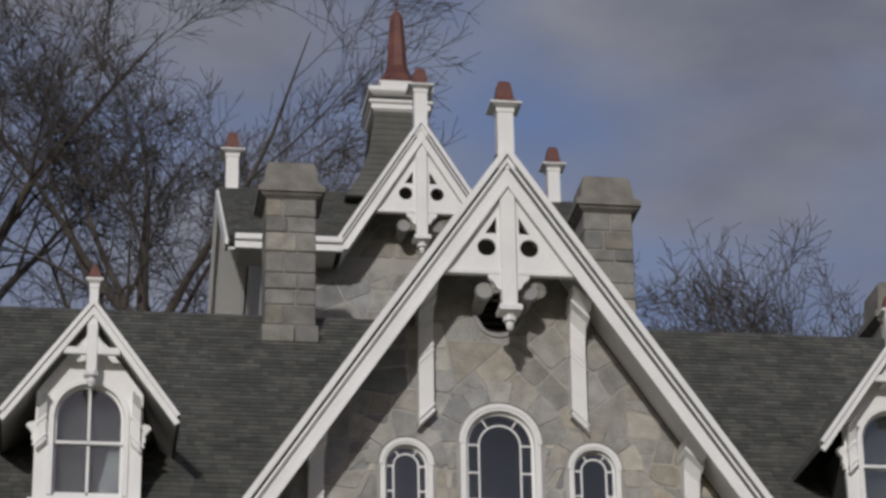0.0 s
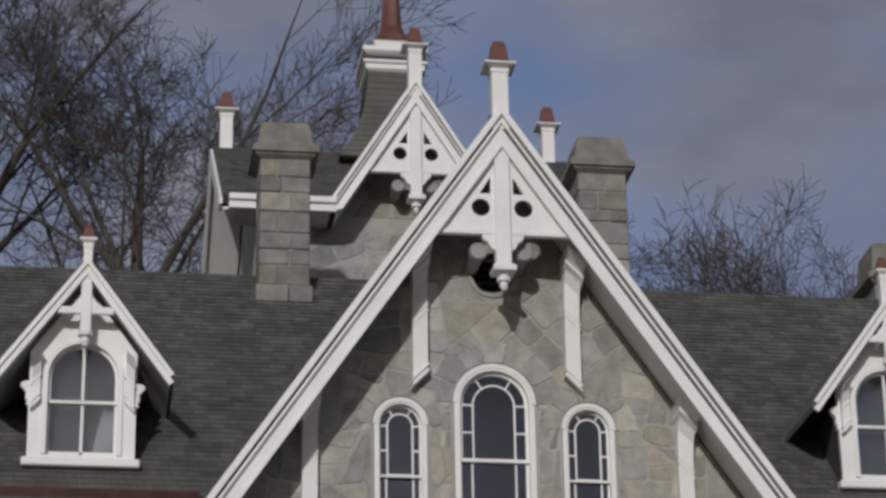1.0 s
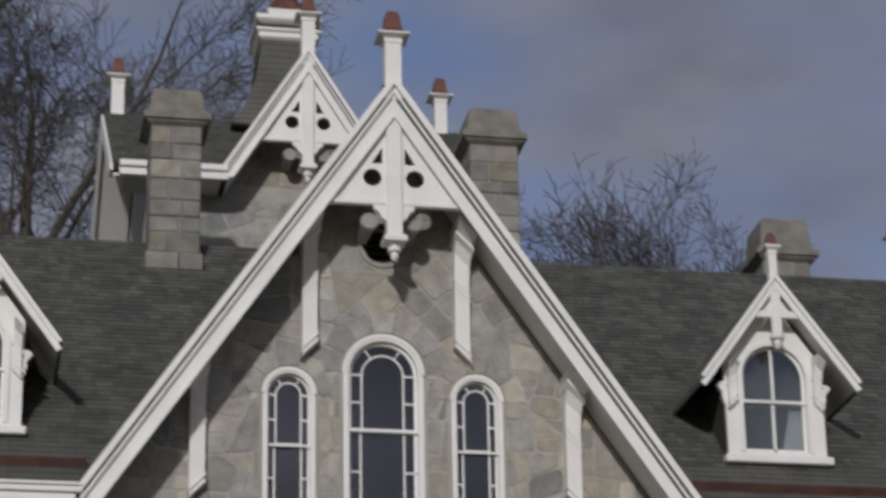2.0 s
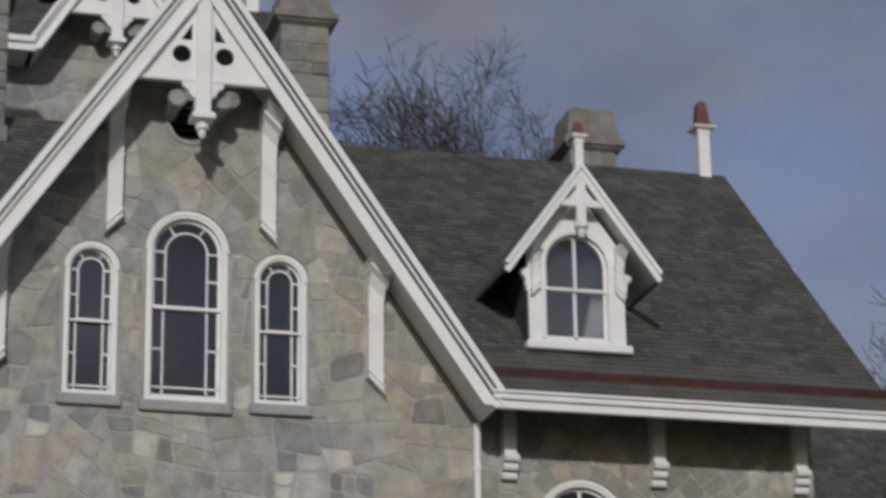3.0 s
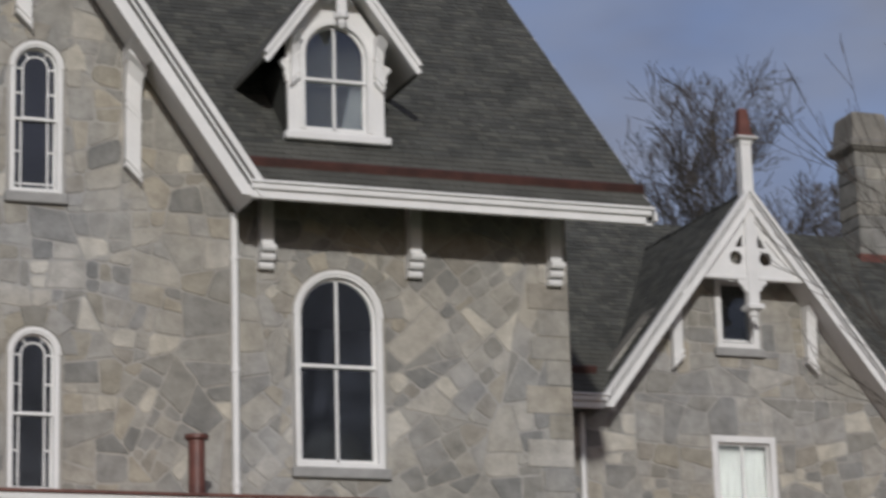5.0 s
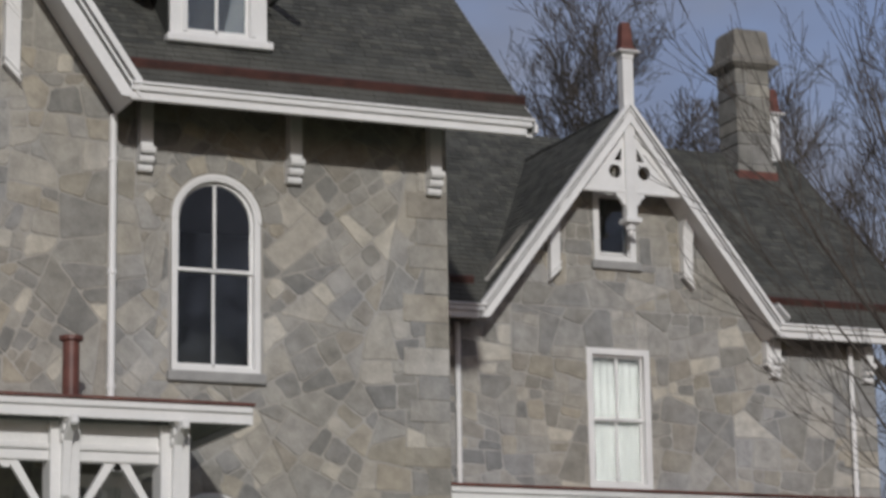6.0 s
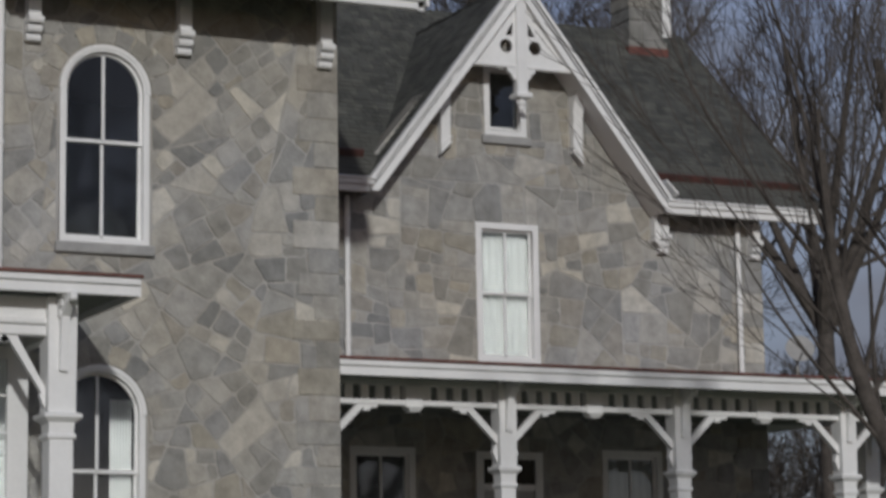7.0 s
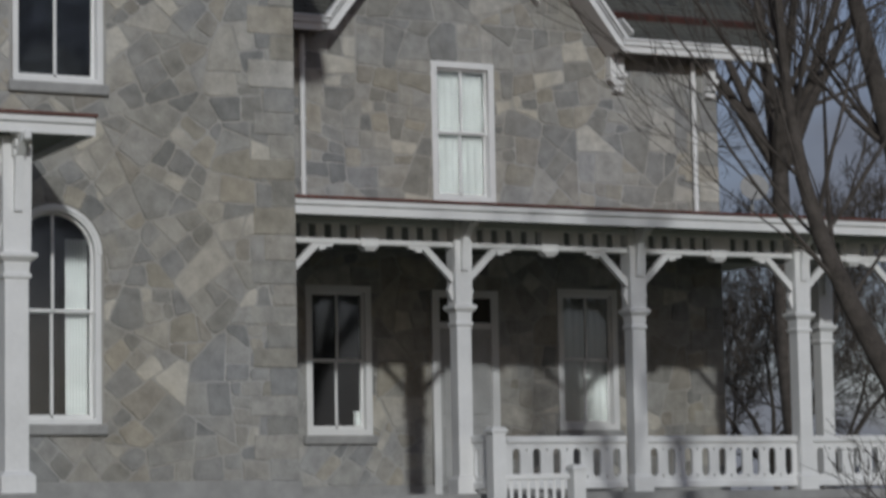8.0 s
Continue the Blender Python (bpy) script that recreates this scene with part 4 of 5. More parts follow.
def porch_post(x, y, floor, cap, top, w, arms, label, reach=0.52, drop=0.47, group="verandah posts", beam=5.557):
    """A square post: plinth, shaft, moulded capital, upper block with a scroll, and diagonal braces."""
    t = thing("porch_post", label, "post", group=group, at=(x, y, floor))
    c, h = cap - floor, top - floor
    part("plinth", lathe([(w * 0.72, 0), (w * 0.72, 0.20), (w * 0.52, 0.26)], square=True), WHITE, t)
    part("shaft", lathe([(w * 0.5, 0.2), (w * 0.5, c - 0.14)], square=True), WHITE, t)
    part("capital", lathe([(w * 0.5, c - 0.30), (w * 0.60, c - 0.28), (w * 0.60, c - 0.24), (w * 0.52, c - 0.22), (w * 0.55, c - 0.10), (w * 0.80, c - 0.04), (w * 0.80, c), (w * 0.6, c + 0.02)], square=True), WHITE, t)
    part("upper_block", lathe([(w * 0.58, c), (w * 0.62, h)], square=True), WHITE, t)
    scroll = [(-w * 0.6, c + 0.52), (-w * 0.6 - 0.05, c + 0.50), (-w * 0.6 - 0.07, c + 0.75), (-w * 0.6 - 0.12, h - 0.25), (-w * 0.6 - 0.30, h - 0.10), (-w * 0.6 - 0.36, h), (-w * 0.6, h)]
    profile_part("scroll_bracket", scroll, 0, 0.10, WHITE, t)
    part("boss", box(-0.045, 0.045, -w * 0.6 - 0.44, -w * 0.6 - 0.34, h - 0.10, h + 0.02, 0.02), WHITE, t)
    zt = beam - floor
    for s in arms:
        a = [(s * w * 0.5, zt - drop - 0.06), (s * (w * 0.5 + 0.0), zt - drop + 0.07), (s * (w * 0.5 + reach - 0.12), zt), (s * (w * 0.5 + reach + 0.02), zt), (s * (w * 0.5 + reach - 0.02), zt - 0.035)]
        brace = part("brace", prism([(px, -0.045, pz) for px, pz in a], (0, 0.09, 0)), WHITE, t)
        tip = [(s * (w * 0.5 + reach - 0.04), zt), (s * (w * 0.5 + reach + 0.20), zt), (s * (w * 0.5 + reach + 0.18), zt - 0.04), (s * (w * 0.5 + reach + 0.10), zt - 0.045), (s * (w * 0.5 + reach + 0.06), zt - 0.085), (s * (w * 0.5 + reach - 0.02), zt - 0.09)]
        part("brace_tip", prism([(px, -0.04, pz) for px, pz in tip], (0, 0.08, 0)), WHITE, brace)
        ear = [(s * w * 0.5, 0.18 + c - 0.14), (s * (w * 0.5 + 0.03), 0.20 + c - 0.12), (s * (w * 0.5 + 0.09), c + 0.22), (s * (w * 0.5 + 0.06), c + 0.30), (s * w * 0.5, c + 0.34)]
        part("ear", prism([(px, -0.04, pz) for px, pz in ear], (0, 0.08, 0)), WHITE, t)
    return t


VP = "white painted square verandah post with capital and diagonal braces"
POSTS = [14.52, 17.35, 20.26, 23.19, 25.14]
for i, x in enumerate(POSTS):
    porch_post(x, POST_Y, DECK_Z, 4.717, 5.935, 0.227, (-1, 1) if i < 4 else (-1,), VP)
porch_post(25.12, 36.17, DECK_Z, 4.717, 5.935, 0.227, (), "white square verandah post on the side return")

frieze = thing("verandah_frieze", "white painted frieze of short pickets between two rails", "frieze", at=(14.4, POST_Y, 5.557))
part("lower_rail", box(0, 10.85, -0.06, 0.06, 0, 0.08, 0.01), WHITE, frieze)
part("upper_rail", box(0, 10.85, -0.06, 0.06, 0.283, 0.387, 0.01), WHITE, frieze)
picket = mesh("picket", box(-0.061, 0.061, -0.03, 0.03, 0.076, 0.293), WHITE)
for i in range(44):
    part("picket", picket, None, frieze).location = (0.276 + 0.2408 * i, 0, 0)
drop_mesh = mesh("drop_block", box(-0.142, 0.142, -0.09, 0.07, -0.03, 0.30, 0.015), WHITE)
tip_mesh = mesh("drop_tip", lathe([(0.07, -0.09), (0.12, -0.03)], square=True), WHITE)
for x in (15.90, 18.81, 21.72, 24.18):
    part("drop_block", drop_mesh, None, frieze).location = (x - 14.4, 0, 0)
    part("drop_tip", tip_mesh, None, frieze).location = (x - 14.4, -0.01, 0)


def stadium(x, z, w, h, n=6):
    r = w / 2
    return [(x + r * math.cos(math.pi * i / n), z + h / 2 - r + r * math.sin(math.pi * i / n)) for i in range(n + 1)] + \
           [(x + r * math.cos(math.pi + math.pi * i / n), z - h / 2 + r + r * math.sin(math.pi + math.pi * i / n)) for i in range(n + 1)]


def railing(length, m, label, pitch=0.288):
    """A rail with a board pierced by tall rounded slots."""
    t = thing("railing", label, "railing", group="verandah railings")
    t.matrix_world = m
    n = max(1, int(length / pitch))
    p = length / n
    holes = [stadium((i + 0.5) * p, 0.435, 0.128, 0.415) for i in range(n)]
    holes += [ring(i * p, z, 0.02, 6) for i in range(1, n) for z in (0.227, 0.623)]
    part("slotted_board", plate([(0, 0.13), (length, 0.13), (length, 0.718), (0, 0.718)], holes, -0.02, 0.045, WHITE), None, t)
    part("top_rail", box(0, length, -0.06, 0.06, 0.718, 0.822, 0.015), WHITE, t)
    part("bottom_rail", box(0, length, -0.05, 0.05, 0.055, 0.16, 0.012), WHITE, t)
    return t


RL = "white painted verandah railing with tall rounded slots"
railing(2.01, Matrix.Translation((18.04, POST_Y, DECK_Z)), RL)
railing(2.68, Matrix.Translation((20.38, POST_Y, DECK_Z)), RL)
railing(1.70, Matrix.Translation((23.32, POST_Y, DECK_Z)), RL)
railing(1.94, Matrix.Translation((25.14, POST_Y + 0.13, DECK_Z)) @ pose(0, 0, 0, 0, 0, 90), RL)


def newel(x, y, z0, z1, w, label):
    t = thing("newel_post", label, "post", at=(x, y, z0))
    part("shaft", lathe([(w / 2, 0), (w / 2, z1 - z0 - 0.08)], square=True), WHITE, t)
    part("cap", lathe([(w * 0.62, z1 - z0 - 0.08), (w * 0.62, z1 - z0 - 0.04), (w * 0.4, z1 - z0)], square=True), WHITE, t)
    return t


newel(17.49, 33.24, 1.0, 2.95, 0.21, "square white newel post at the verandah steps")
newel(18.46, 32.68, 1.0, 2.40, 0.19, "short white newel post at the foot of the steps")
d = Vector((18.46 - 17.49, 32.68 - 33.24, 0))
stair = thing("stair_rail", "low white stair rail with plain slats", "railing")
stair.matrix_world = Matrix.Translation((17.49, 33.24, 1.5)) @ pose(0, 0, 0, 0, 0, math.degrees(math.atan2(d.y, d.x)))
part("top_rail", box(0.1, d.length - 0.1, -0.05, 0.05, 0.70, 0.78, 0.01), WHITE, stair)
part("bottom_rail", box(0.1, d.length - 0.1, -0.04, 0.04, 0.1, 0.16, 0.01), WHITE, stair)
for i in range(7):
    part("slat", box(0.18 + i * 0.12, 0.23 + i * 0.12, -0.02, 0.02, 0.14, 0.72), WHITE, stair)
railing(0.585, Matrix.Translation((17.47, 33.91, DECK_Z)) @ pose(0, 0, 0, 0, 0, -88), "short white slotted railing beside the steps")
steps = thing("verandah_steps", "grey wooden steps up to the verandah", "steps", at=(14.95, 32.6, 1.1))
for i in range(4):
    part("step", box(0, 2.4, 0.3 * i, 1.2, 0.2 * i, 0.2 * (i + 1), 0.015), SILL, steps)

# door under the verandah
door = thing("door_1", "tall white framed door with a transom light under the verandah", "door", "structure", at=(19.55, WING_Y, 2.05))
part("door_frame", plate([(-0.60, 0), (0.60, 0), (0.60, 3.30), (-0.60, 3.30)], [[(-0.47, 0.02), (0.47, 0.02), (0.47, 3.18), (-0.47, 3.18)]], -0.08, 0.07, WHITE), None, door)
part("transom_bar", box(-0.47, 0.47, -0.07, -0.012, 2.68, 2.78), WHITE, door)
part("transom_light", box(-0.47, 0.47, -0.03, -0.012, 2.78, 3.18), TIMBER, door)
leaf = part("door_leaf", box(-0.47, 0.47, -0.035, -0.008, 0.02, 2.68), CURTAIN, door, "pale painted door leaf")
for px in (-0.24, 0.24):
    for z0, z1 in ((0.25, 1.1), (1.3, 2.5)):
        part("panel", box(px - 0.16, px + 0.16, -0.05, -0.034, z0, z1, 0.012), CURTAIN, leaf)
part("door_handle", lathe([(0.03, 0), (0.035, 0.05), (0.02, 0.08)], 8), COPPER, leaf).matrix_local = pose(0.4, -0.04, 1.05, 90)

# ---- front porch ----
FP_Y, FP_F = 30.2, 29.75
edge_roof("front_porch_roof", 0.82, 10.33, FP_F, GABLE_Y, 6.47, 6.66, "low front porch roof with a white moulded fascia and copper edge")
tagged(part("front_porch_floor", box(1.2, 9.95, 29.95, GABLE_Y, 1.9, FLOOR_Z), SILL), "grey front porch floor", "floor", kind="structure")
tagged(part("front_porch_base", box(1.3, 9.85, 30.05, 30.25, 0.6, 1.9), MORTAR), "low stone base of the front porch", "wall", kind="structure")
PP = "white painted square front porch post with capital and braces"
for x in (1.65, 2.99, 8.16, 9.50):
    porch_post(x, FP_Y, FLOOR_Z, 4.86, 6.25, 0.29, (-1, 1) if 2 < x < 9 else ((1,) if x < 2 else (-1,)), PP, 0.50, 0.72, "front porch posts", 5.79)
porch_post(9.50, GABLE_Y - 0.16, FLOOR_Z, 4.86, 6.25, 0.24, (), "white square porch post against the wall", group="front porch posts")
fp = thing("front_porch_frieze", "white painted beam with panelled mouldings under the porch roof", "frieze", at=(1.5, FP_Y, 5.79))
part("beam", box(0, 8.1, -0.08, 0.08, 0.0, 0.12, 0.012), WHITE, fp)
part("beam_mould", box(0, 8.1, -0.11, 0.10, 0.13, 0.20, 0.015), WHITE, fp)
part("frieze_board", box(0, 8.1, -0.05, 0.05, 0.20, 0.47), WHITE, fp)
part("side_beam", box(7.93, 8.07, 0.1, 2.4, 0.0, 0.47, 0.01), WHITE, fp)
for x in (8.16, 9.50):
    eave_bracket(x, FP_Y - 0.14, 6.0, 6.26, 0.3, "small white scrolled bracket at a porch post", 0.12)
vent_pipe = thing("vent_pipe", "brown-red copper vent pipe with a rim on the porch roof", "pipe", at=(8.62, 31.5, 6.5))
part("pipe", lathe([(0.105, 0), (0.105, 0.98)], 14), COPPER, vent_pipe)
part("rim", lathe([(0.11, 0.96), (0.15, 0.98), (0.15, 1.03), (0.11, 1.03)], 14), COPPER, vent_pipe)
# glazed storm screen inside the porch
screen = thing("porch_screen", "white framed glazed screen inside the front porch", "window", at=(8.35, 31.3, FLOOR_Z))
part("screen_frame", plate([(-0.05, 0), (1.12, 0), (1.12, 3.75), (-0.05, 3.75)], [[(0.08, 0.9), (0.86, 0.9), (0.86, 3.6), (0.08, 3.6)]], 0, 0.09, WHITE), None, screen)
glazed(part("pane", box(0.08, 0.86, 0.035, 0.045, 0.9, 3.6), GLASS, screen))
part("glazing_bar", box(0.455, 0.485, 0.02, 0.06, 0.9, 3.6), WHITE, screen)
for z in (1.8, 2.7, 3.15):
    part("glazing_bar", box(0.08, 0.86, 0.02, 0.06, z - 0.012, z + 0.012), WHITE, screen)

# plinth course of the main walls
for a, b, yy in ((9.42, 14.34, MAIN_Y), (1.70, 9.45, GABLE_Y), (14.34, 24.52, WING_Y)):
    tagged(part("plinth_course", box(a, b, yy - 0.07, yy + 0.02, 0.9, 2.22, 0.01), SILL), "dressed grey granite plinth course", "wall", kind="structure")

dish = thing("satellite_dish", "small pale grey satellite dish on a short mast", "dish", at=(25.36, 38.5, 6.25))
part("mast", lathe([(0.03, 0), (0.03, 1.0)], 8), SILL, dish)
bowl = lathe([(0.245, 0.06), (0.25, 0.055), (0.17, 0.0), (0.05, -0.03), (0.05, -0.06)], 20)
bmesh.ops.transform(bowl, matrix=Matrix.Translation((0, -0.08, 1.03)) @ pose(0, 0, 0, 70, 0, -25), verts=bowl.verts)
part("reflector", bowl, SILL, dish)
part("feed_arm", prism([(-0.05, -0.1, 0.80), (-0.03, -0.1, 0.80), (-0.03, -0.1, 0.83), (-0.05, -0.1, 0.83)], (-0.12, -0.32, 0.14)), SILL, dish)

carton = thing("small_box", "small pale box standing on the inner window ledge", "box", at=(17.76, 38.42, 3.12))
part("carton", box(-0.07, 0.07, -0.05, 0.05, 0, 0.27, 0.006), CURTAIN, carton)
part("lid", box(-0.075, 0.075, -0.055, 0.055, 0.27, 0.29), CURTAIN, carton)
part("ledge", box(-0.9, 0.25, -0.12, 0.12, -0.04, 0), WHITE, carton)


# ---- bare trees ----
def tube(verts, faces, path, sides):
    """A tapering tube along (point, radius) pairs."""
    base = len(verts)
    for i, (p, r) in enumerate(path):
        a = path[max(i - 1, 0)][0]
        b = path[min(i + 1, len(path) - 1)][0]
        d = (b - a).normalized()
        u = d.cross(Vector((0.31, 0.95, 0.05))).normalized()
        v = d.cross(u)
        for j in range(sides):
            q = 2 * math.pi * j / sides
            verts.append(p + r * (math.cos(q) * u + math.sin(q) * v))
    for i in range(len(path) - 1):
        for j in range(sides):
            a, b = base + i * sides + j, base + i * sides + (j + 1) % sides
            faces.append((a, b, b + sides, a + sides))


def limb(rng, out, p, d, length, r, level, bend, rise, thin, full=1.0, spread=(0.38, 0.85)):
    """One limb and, from it, its smaller branches."""
    n = 7 if level < 2 else 5 if level < 3 else 4
    path, step = [], length / n
    for i in range(n + 1):
        path.append((p.copy(), max(r * (1 - 0.90 * i / n), thin)))
        d = (d + Vector((rng.gauss(0, bend), rng.gauss(0, bend), rng.gauss(0, bend) + rise))).normalized()
        p = p + d * step
    out.append((path, 7 if level == 0 else 5 if level == 1 else 3))
    if level >= 4:
        return
    kids = max(2, round((7, 8, 7, 5)[level] * full))
    for c in range(kids):
        f = 0.25 + 0.75 * (c + rng.random()) / kids
        i = min(int(f * n), n - 1)
        q, rq = path[i]
        along = (path[i + 1][0] - q).normalized()
        side = along.orthogonal().normalized()
        side.rotate(Matrix.Rotation(rng.uniform(0, 2 * math.pi), 3, along))
        fork = rng.uniform(*spread)
        nd = (along * math.cos(fork) + side * math.sin(fork)).normalized()
        limb(rng, out, q, nd, length * rng.uniform(0.42, 0.68) * (1.15 - 0.4 * f), max(rq * rng.uniform(0.40, 0.62), thin), level + 1, bend * 1.05, rise, thin, full, spread)


def tree(x, y, z, seed, fork, crown, r, limbs, label, bend=0.09, rise=0.05, thin=0.008, lean=(0, 0), open_=0.5, from_level=0, full=1.0, spread=(0.38, 0.85)):
    rng = random.Random(seed)
    t = thing("bare_tree", label, "tree", at=(x, y, z))
    trunk, p, d = [], Vector((0, 0, -0.3)), Vector((lean[0], lean[1], 1)).normalized()
    for i in range(8):
        trunk.append((p.copy(), r * (1.25 if i == 0 else 1.0) * (1 - 0.05 * i)))
        d = (d + Vector((rng.gauss(0, 0.03), rng.gauss(0, 0.03), 0.03))).normalized()
        p = p + d * (fork / 7)
    top = trunk[-1][0]
    verts, faces = [], []
    tube(verts, faces, trunk, 10)
    me = bpy.data.meshes.new("trunk")
    me.from_pydata(verts, [], faces)
    me.materials.append(BARK)
    me.shade_smooth()
    part("trunk", me, None, t)
    verts, faces, out = [], [], []
    for i in range(limbs):
        q = 2 * math.pi * (i + rng.uniform(-0.3, 0.3)) / limbs
        o = rng.uniform(0.6, 1.2) * open_
        nd = Vector((math.cos(q) * o + lean[0] * 0.5, math.sin(q) * o + lean[1] * 0.5, 1)).normalized()
        limb(rng, out, top - Vector((0, 0, rng.uniform(0, 0.12) * fork)), nd, crown * rng.uniform(0.75, 1.1), r * rng.uniform(0.5, 0.75), from_level, bend, rise, thin, full, spread)
    for path, sides in out:
        tube(verts, faces, path, sides)
    me = bpy.data.meshes.new("crown")
    me.from_pydata([tuple(v) for v in verts], [], faces)
    me.materials.append(BARK)
    part("crown", me, None, t)
    return t


TL = "tall leafless deciduous tree with dense fine twigs"
BROAD = dict(full=0.75, rise=0.03, bend=0.065, thin=0.0078, spread=(0.42, 0.95))
tree(-0.65, 55.0, ground_z(-0.65, 55), 19, 20.6, 8.9, 0.27, 7, TL + " behind the house", open_=0.8, **BROAD)
tree(1.05, 55.5, ground_z(1.05, 55.5), 25, 19.8, 8.2, 0.17, 5, TL + " behind the house", open_=0.8, **BROAD)
tree(2.4, 57.0, ground_z(2.4, 57), 37, 20.2, 8.2, 0.18, 5, TL + " behind the house", open_=0.9, **BROAD)
for x, y, sd, fk, cr in ((12.6, 50.5, 41, 16.8, 5.2), (15.2, 51.5, 43, 16.6, 6.4), (9.9, 51.0, 47, 18.6, 4.6)):
    tree(x, y, ground_z(x, y), sd, fk, cr, 0.075, 7, "slender leafless tree with crooked twigs, its top above the ridge", open_=0.95, from_level=1, bend=0.2, thin=0.0075, full=1.15)
tree(31.6, 58.0, 1.1, 53, 11.4, 7.4, 0.22, 9, TL + " beyond the side wing", open_=0.9, thin=0.008, full=0.85, bend=0.07, rise=0.05)
tree(35.8, 63.0, 1.1, 59, 8.0, 11.0, 0.28, 7, TL + " beyond the side wing", open_=0.75, thin=0.008, full=0.66, bend=0.07)
tree(39.5, 58.0, 1.1, 60, 11.0, 9.0, 0.34, 6, "tall leafless tree with a thick dark trunk beyond the verandah", open_=0.7, thin=0.008, full=0.66, bend=0.07)
for x, y, sd, fk in ((41.5, 62.0, 61, 2.0), (46.0, 66.0, 67, 2.5), (50.0, 60.0, 71, 2.0), (44.0, 72.0, 73, 3.0), (39.0, 66.0, 74, 1.5), (47.5, 74.0, 76, 2.0), (53.0, 70.0, 77, 2.0)):
    tree(x, y, 1.1, sd, fk, 7.0, 0.14, 5, "many-stemmed leafless tree beyond the verandah", open_=0.9, thin=0.0085, full=0.78)


def leaning_tree(x, y, z):
    """A forked tree: one heavy stem leans out and carries a fan of long limbs that sweep sideways and turn up."""
    rng = random.Random(84)
    t = thing("bare_tree", "leafless grey-barked tree with a leaning stem before the verandah", "tree", at=(x, y, z))
    across = Vector((0.894, -0.447, 0))
    lean = [(0.10, -0.3, 0.30), (0.0, 0.8, 0.25), (-0.08, 1.25, 0.20), (-0.26, 1.95, 0.145), (-0.72, 2.85, 0.115), (-1.02, 3.60, 0.10), (-1.20, 4.25, 0.085), (-1.34, 5.2, 0.06), (-1.42, 6.4, 0.04)]
    stem = [(across * a + Vector((0, 0, c)), r) for a, c, r in lean]
    other = [(across * a + Vector((0, 0.1 * c, c)), r) for a, c, r in [(0.0, 0.9, 0.22), (0.16, 1.8, 0.19), (0.26, 3.0, 0.16), (0.12, 4.6, 0.13), (-0.15, 6.2, 0.10), (-0.3, 7.6, 0.06)]]
    for name, path in (("trunk", stem), ("second_stem", other)):
        verts, faces = [], []
        tube(verts, faces, path, 10)
        me = bpy.data.meshes.new(name)
        me.from_pydata([tuple(v) for v in verts], [], faces)
        me.materials.append(BARK)
        me.shade_smooth()
        part(name, me, None, t)
    out = []
    for i in range(20):
        f = 0.45 + 0.5 * rng.random()
        j = min(int(f * 8), 7)
        p = stem[j][0].lerp(stem[j + 1][0], f * 8 - j)
        turn = math.radians(rng.uniform(80, 152) if i % 3 else rng.uniform(45, 95))
        d = (across * math.cos(turn) + Vector((-0.447, -0.894, 0)) * rng.uniform(-0.5, 0.35) + Vector((0, 0, math.sin(turn)))).normalized()
        limb(rng, out, p, d, rng.uniform(2.6, 4.3), rng.uniform(0.022, 0.040), 1, 0.05, 0.075, 0.0042, 0.50, (0.22, 0.55))
    for i in range(7):
        j = rng.randrange(2, 5)
        turn = math.radians(rng.uniform(40, 150))
        d = (across * math.cos(turn) + Vector((-0.447, -0.894, 0)) * rng.uniform(-0.5, 0.3) + Vector((0, 0, math.sin(turn)))).normalized()
        limb(rng, out, other[j][0].copy(), d, rng.uniform(2.0, 3.2), rng.uniform(0.025, 0.045), 1, 0.05, 0.06, 0.004, 0.50, (0.22, 0.55))
    verts, faces = [], []
    for path, sides in out:
        tube(verts, faces, path, sides)
    me = bpy.data.meshes.new("crown")
    me.from_pydata([tuple(v) for v in verts], [], faces)
    me.materials.append(BARK)
    part("crown", me, None, t)
    return t


leaning_tree(17.92, 24.0, ground_z(17.9, 24.0))
tree(21.8, 29.6, ground_z(21.6, 29.6), 89, 0.3, 1.7, 0.03, 8, "leafless twiggy shrub before the verandah", open_=0.9, from_level=2, thin=0.004)
# trees across the lawn, behind the viewpoint, which the panes mirror
far_a = tree(28.0, -34.0, 0.0, 101, 8.0, 16.5, 0.50, 6, "large leafless tree across the lawn", open_=0.6, full=0.58, thin=0.02)
far_b = tree(38.0, -36.0, 0.0, 103, 9.0, 16.0, 0.46, 6, "large leafless tree across the lawn", open_=0.65, full=0.58, thin=0.02)
for i, (x, y) in enumerate(((48.0, -33.0), (59.0, -36.0))):
    copy_thing((far_a, far_b)[i % 2], pose(x, y, 0, 0, 0, 73 * i))


